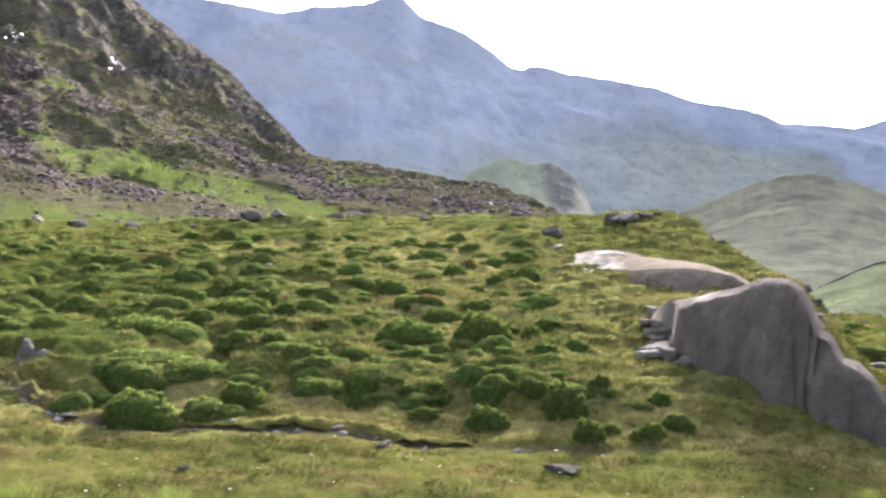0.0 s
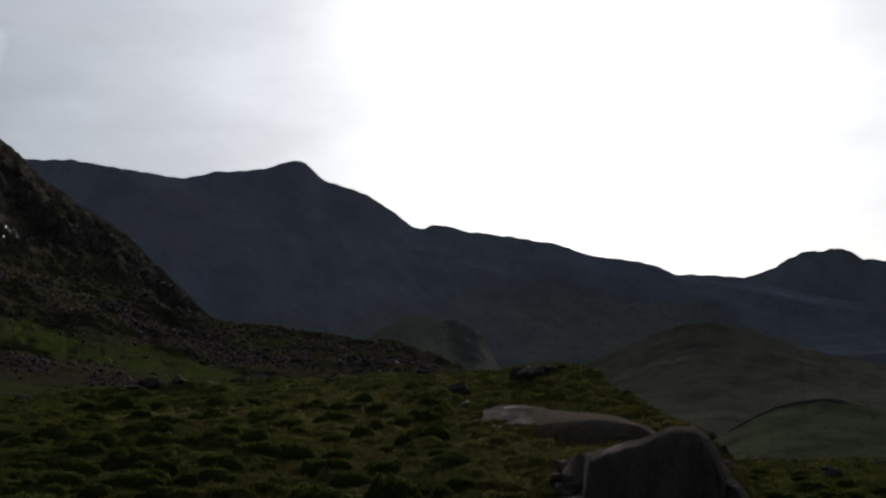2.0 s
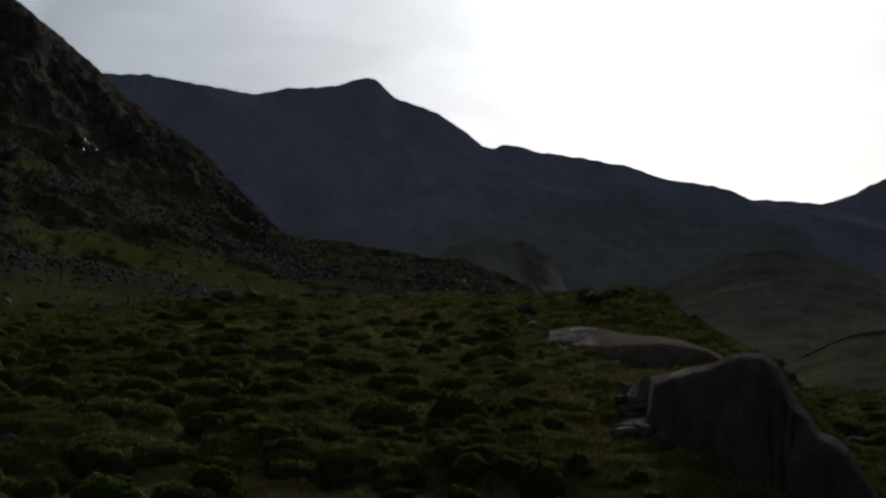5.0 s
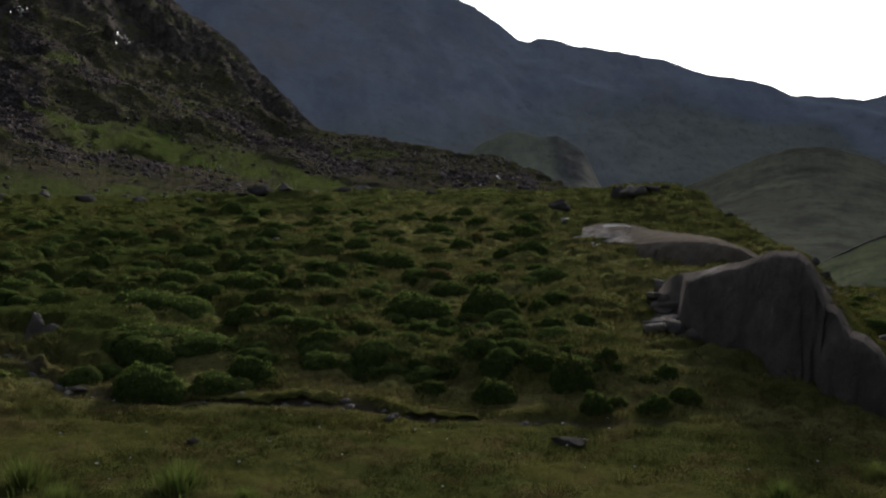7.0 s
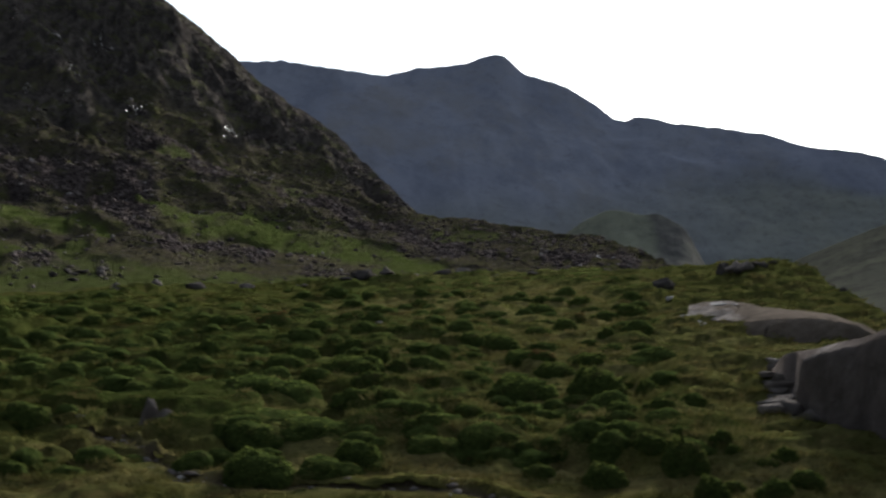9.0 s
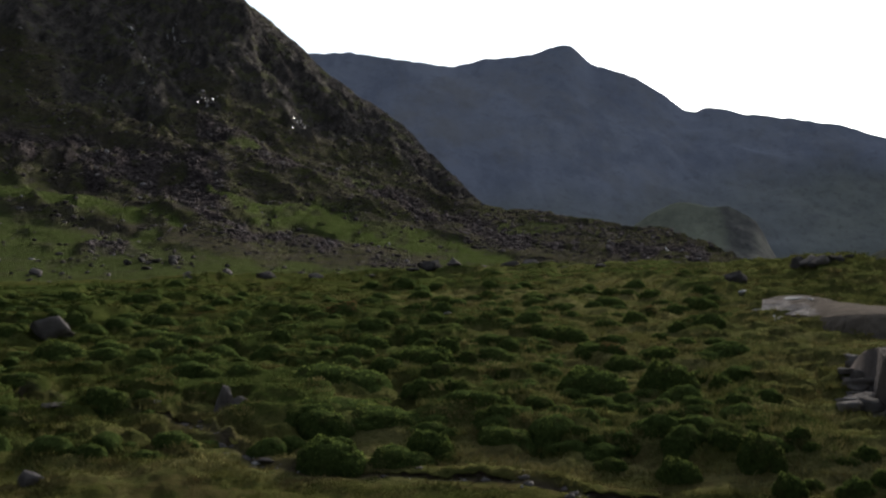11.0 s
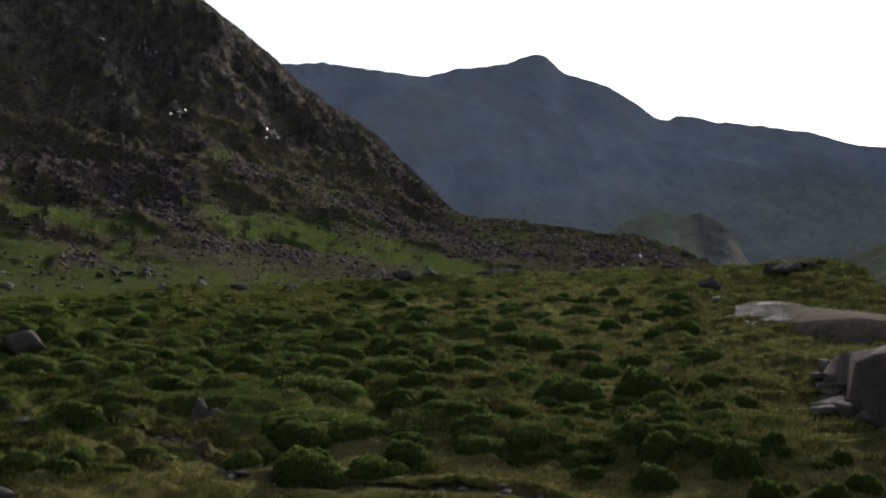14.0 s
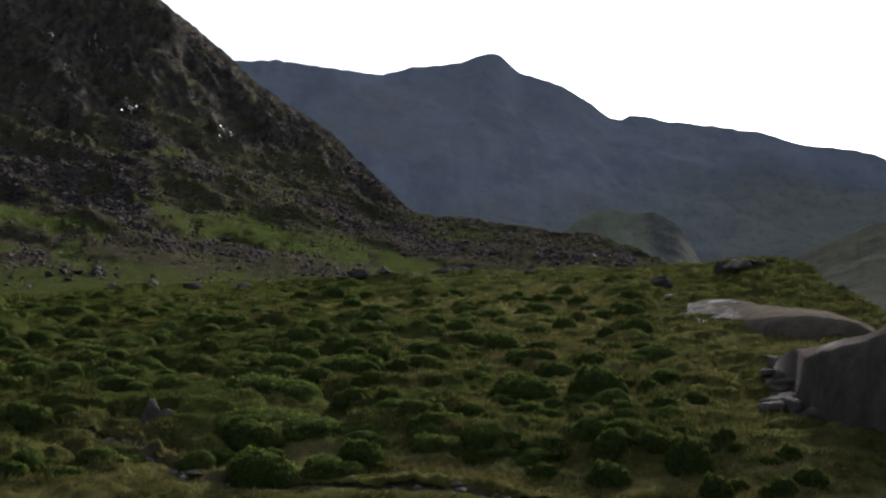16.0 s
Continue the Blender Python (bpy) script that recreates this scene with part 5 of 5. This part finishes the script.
rng = np.random.default_rng(33)
LOW = "low wind-clipped green gorse clump in rough grass"
for group, places in (("gorse near the track", FRONT), ("gorse on the lower slope", LOWER), ("gorse on the slope", MIDDLE), ("gorse below the crest", LOWER_B + MIDDLE_B), ("gorse by the boulder", SIDE)):
    for x, y, w, h in places:
        label = "broad dark green gorse clump on the grassy slope" if w > 1.2 else "tall rounded green gorse clump in rough grass" if h > 0.75 * w else LOW
        kind = int(rng.integers(3 if h > 0.6 * w else 0, 7))
        gorse_bush(x, y, w * 1.0, kind, rng.uniform(-25, 20), label, group, squash=min(1.7, max(0.6, 0.80 * h / (0.31 * w))))
for x, y, w in VALLEY:
    gorse_bush(x, y, w * 1.15, int(rng.integers(6)), rng.uniform(-25, 25), "dark green gorse clump on the flat valley grass", "gorse in the valley")
for x, y, w in BROWN:
    gorse_bush(x, y, w * 1.3, 6, rng.uniform(0, 360), "dead brown gorse clump among green ones", "dead gorse", dead=True, squash=0.95)

# smaller clumps, crowded round the large ones
taken = [p[:3] for places in (FRONT, LOWER, MIDDLE, LOWER_B, MIDDLE_B, SIDE, BROWN) for p in places]
made, tufts = 0, []
for _ in range(20000):
    if made >= 430:
        break
    r, a = 15.5 * (57 / 15.5) ** rng.random(), radians(rng.uniform(-9, 38))
    x, y = -math.sin(a) * r, math.cos(a) * r
    thick = float(value_noise(np.array([x * 0.16]), np.array([y * 0.16]), 91)[0])
    if x > 1.6 + 0.05 * y or thick < rng.uniform(0.15, 0.45) or r + 0.12 * x < 15.8 or (abs(x + 7.8) < 1.0 and 16.0 < y < 18.5) or (abs(x + 17) < 1.6 and 24.5 < y < 27.8):
        continue
    w = rng.uniform(0.35, 0.95) * (1 + 0.008 * r)
    gap = min(math.hypot(x - p, (y - q) * 1.3) - 0.30 * (w + v) for p, q, v in taken)
    if gap < 0:
        continue
    taken.append((x, y, w))
    made += 1
    tufts.append((math.hypot(x, y), x, y, w, int(rng.integers(7, 12)), rng.uniform(-40, 25), rng.uniform(0.7, 1.15)))
tufts.sort()
for _, x, y, w, kind, turn, squash in tufts[:150]:
    gorse_bush(x, y, w, kind, turn, "small green gorse tuft in rough grass", "gorse tufts", squash=squash)


def far_gorse(rest):
    """The many small tufts higher up the slope, joined."""
    vs, fs, mats, ns, count = [], [], [], [], 0
    for _, x, y, w, kind, turn, squash in rest:
        m = np.array(pose(x, y, seat(x, y, w) - 0.03 * w, 0, 0, turn) @ Matrix.Diagonal((w, w, w * squash, 1)))
        for k, (v, f, nrm) in enumerate(GORSE_DATA[kind]):
            if nrm is None:
                a, b, c = v[f[:, 0]], v[f[:, 1]], v[f[:, 2]]
                nrm = np.zeros_like(v)
                for q in range(3):
                    np.add.at(nrm, f[:, q], np.cross(b - a, c - a))
            nrm = nrm @ np.linalg.inv(m[:3, :3])
            ns.append(nrm / np.maximum(np.linalg.norm(nrm, axis=1, keepdims=True), 1e-9))
            vs.append(v @ m[:3, :3].T + m[:3, 3])
            fs.append(f + count)
            mats.append(np.full(len(f), k))
            count += len(v)
    me = triangles("gorse_tufts", np.concatenate(vs), np.concatenate(fs), INSIDE, True, None, np.concatenate(ns))
    me.materials.append(LEAF)
    me.polygons.foreach_set("material_index", np.concatenate(mats).astype(np.int32))
    tagged(new("gorse_tufts", me), "many small green gorse tufts on the upper slope", "gorse", kind="stuff")


far_gorse(tufts[150:])


# ---- grass ----
def grass():
    rng = np.random.default_rng(12)
    n = 70000
    r = 7.0 * (62 / 7.0) ** rng.random(n)
    a = np.radians(rng.uniform(-33, 39, n))
    r = np.concatenate([r, 8.0 * np.sqrt(rng.random(9000))])
    a = np.concatenate([a, rng.uniform(0, 2 * math.pi, 9000)])
    x, y = -np.sin(a) * r, np.cos(a) * r
    keep = (path_mask(x, y) < 0.12) & (path_mask(x, y + 0.2) < 0.4) & (value_noise(x * 0.9, y * 0.9, 3) > 0.22 + 0.25 * step(2, 8, -x) * step(15, 17, r))
    x, y, r = x[keep], y[keep], r[keep]
    z = ground_height(x, y)
    n, blades = len(x), 5
    size = 0.68 * (0.035 + 0.07 * value_noise(x * 0.5, y * 0.5, 14)) * rng.uniform(0.6, 1.4, n) * (1 + 0.012 * r) * (0.45 + 0.55 * step(12.5, 17.5, r)) * (0.55 + 1.3 * step(0.5, 0.72, value_noise(x * 1.9, y * 2.6, 61)))
    ang = rng.uniform(0, 2 * math.pi, (n, blades))
    off = rng.uniform(0.0, 0.10, (n, blades)) * (1 + 0.02 * r[:, None])
    bx, by = x[:, None] + np.cos(ang) * off, y[:, None] + np.sin(ang) * off
    hgt = size[:, None] * rng.uniform(0.6, 1.2, (n, blades))
    lean = rng.uniform(0.1, 0.8, (n, blades)) * hgt
    sa = rng.uniform(0, math.pi, (n, blades))
    wd = 0.004 + 0.00045 * r[:, None] + 0 * sa
    bz = np.repeat(z[:, None], blades, 1) - 0.02
    p0 = np.stack([bx - np.cos(sa) * wd, by - np.sin(sa) * wd, bz], -1)
    p1 = np.stack([bx + np.cos(sa) * wd, by + np.sin(sa) * wd, bz], -1)
    p2 = np.stack([bx + np.cos(ang) * lean, by + np.sin(ang) * lean, bz + hgt], -1)
    v = np.stack([p0, p1, p2], 2).reshape(-1, 3)
    ob = new("grass", triangles("grass", v, np.arange(len(v)).reshape(-1, 3), BLADE, marks={"heath": np.repeat(hummocks(x, y), blades * 3), "straw": np.repeat(straw_mask(x, y), blades * 3)}))
    tagged(ob, "rough green and straw-coloured upland grass", "grass", kind="stuff")


def tussocks():
    """Rough tufts that stand out of the cropped turf."""
    rng = np.random.default_rng(21)
    n, blades = 11000, 22
    r = 10.0 * (52 / 10.0) ** rng.random(n)
    a = np.radians(rng.uniform(-27, 38, n))
    x, y = -np.sin(a) * r, np.cos(a) * r
    keep = (path_mask(x, y) < 0.06) & (path_mask(x, y + 0.25) < 0.3) & (value_noise(x * 0.7, y * 0.7, 43) > 0.36 + 0.16 * step(2, 8, -x)) & (x - field_edge(y) < 6)
    x, y = x[keep], y[keep]
    # a fringe of longer grass round the foot of each gorse clump
    bush = np.repeat(np.array(taken), 3, 0)
    turn = rng.uniform(0, 2 * math.pi, len(bush))
    far = rng.uniform(0.42, 0.66, len(bush)) * bush[:, 2]
    fringe = np.concatenate([0 * x, 0 * turn + 1])
    x, y = np.concatenate([x, bush[:, 0] + np.cos(turn) * far]), np.concatenate([y, bush[:, 1] + 0.8 * np.sin(turn) * far])
    r = np.hypot(x, y)
    z = ground_height(x, y)
    n = len(x)
    w = rng.uniform(0.06, 0.17, n) * (1 + 0.35 * fringe) * (1 + 0.008 * r)
    ang = rng.uniform(0, 2 * math.pi, (n, blades))
    d = w[:, None] * np.sqrt(rng.random((n, blades)))
    bx, by = x[:, None] + np.cos(ang) * d * 1.3, y[:, None] + np.sin(ang) * d
    h = w[:, None] * rng.uniform(0.45, 0.85, (n, blades)) * (1.15 - 0.5 * d / w[:, None]) * (0.55 + 0.45 * step(13, 17, r))[:, None]
    lean = h * rng.uniform(0.2, 0.9, (n, blades))
    sa = rng.uniform(0, math.pi, (n, blades))
    wd = 0.006 + 0.0005 * r[:, None] + 0 * sa
    bz = np.repeat(z[:, None], blades, 1) - 0.02
    p0 = np.stack([bx - np.cos(sa) * wd, by - np.sin(sa) * wd, bz], -1)
    p1 = np.stack([bx + np.cos(sa) * wd, by + np.sin(sa) * wd, bz], -1)
    p2 = np.stack([bx + np.cos(ang) * lean, by + np.sin(ang) * lean, bz + h], -1)
    v = np.stack([p0, p1, p2], 2).reshape(-1, 3)
    ob = new("tussocks", triangles("tussocks", v, np.arange(len(v)).reshape(-1, 3), BLADE, marks={"heath": np.repeat(np.maximum(0.6 * rng.random(n) ** 2, fringe * rng.uniform(0.3, 1.0, n)), blades * 3), "straw": np.repeat(np.clip(straw_mask(x, y) + rng.normal(0.05, 0.25, n), 0, 1), blades * 3)}))
    tagged(ob, "ochre and green grass tussocks on the rough turf", "grass", kind="stuff")


tussocks()
grass()

# small pale stones and tufts of white in the short turf
for k in range(26):
    x, y = rng.uniform(-6, 6.0), rng.uniform(10.5, 13.2)
    loose_stone("pebble", x, y, rng.uniform(0.03, 0.07), (0.8, 0.6), PALE, 900 + k % 5, "tiny pale stone in the short turf", 50 * k, level=2, group="pebbles", sink=-0.02)


# stones and crumbs of rock along the worn track
for k in range(46):
    x = rng.uniform(-11.5, 2.5)
    ys = np.linspace(12.5, 19.5, 141)
    y = float(ys[int(np.argmax(path_mask(np.full(141, x), ys)))]) + rng.normal(0, 0.12)
    w = rng.uniform(0.04, 0.12)
    loose_stone("track_stone", x, y, w, (0.75, 0.5), STONE if k % 3 else PALE, 940 + k % 9, "small pale stone on the worn earth track" if k % 3 == 0 else "small grey stone on the worn earth track", 41 * k, level=2, group="track stones")


# ---- rushes in the near turf ----
def rush_shape(seed):
    rng = np.random.default_rng(seed)
    n = 420
    a, d = rng.uniform(0, 2 * math.pi, n), np.abs(rng.normal(0, 0.13, n))
    p = np.stack([np.cos(a) * d, np.sin(a) * d, 0 * d], 1)
    h = rng.uniform(0.18, 0.42, n) * np.clip(1.2 - 2 * d, 0.4, 1)
    tip = p + np.stack([np.cos(a) * h * 0.55 * rng.random(n), np.sin(a) * h * 0.55 * rng.random(n), h], 1)
    s = np.stack([-np.sin(a), np.cos(a), 0 * a], 1) * 0.008
    return np.stack([p - s, p + s, tip], 1).reshape(-1, 3)


RUSH = [triangles("rush_tuft", rush_shape(820 + k), np.arange(1260).reshape(-1, 3), LEAF) for k in range(3)]
for k, (x, y, w) in enumerate([(-3.05, 10.9, 1.2), (-4.8, 10.95, 1.3), (-2.2, 10.5, 0.7), (-4.2, 10.4, 0.8), (3.6, 10.6, 0.8), (4.9, 11.3, 0.7), (-0.9, 10.2, 0.6)]):
    ob = new("rush_tuft", RUSH[k % 3])
    ob.matrix_world = pose(x, y, height(x, y) - 0.02, 0, 0, 70 * k) @ Matrix.Diagonal((w, w, w * 0.75, 1))
    tagged(ob, "dark green rush tuft in the short turf", "rush", "rush tufts")
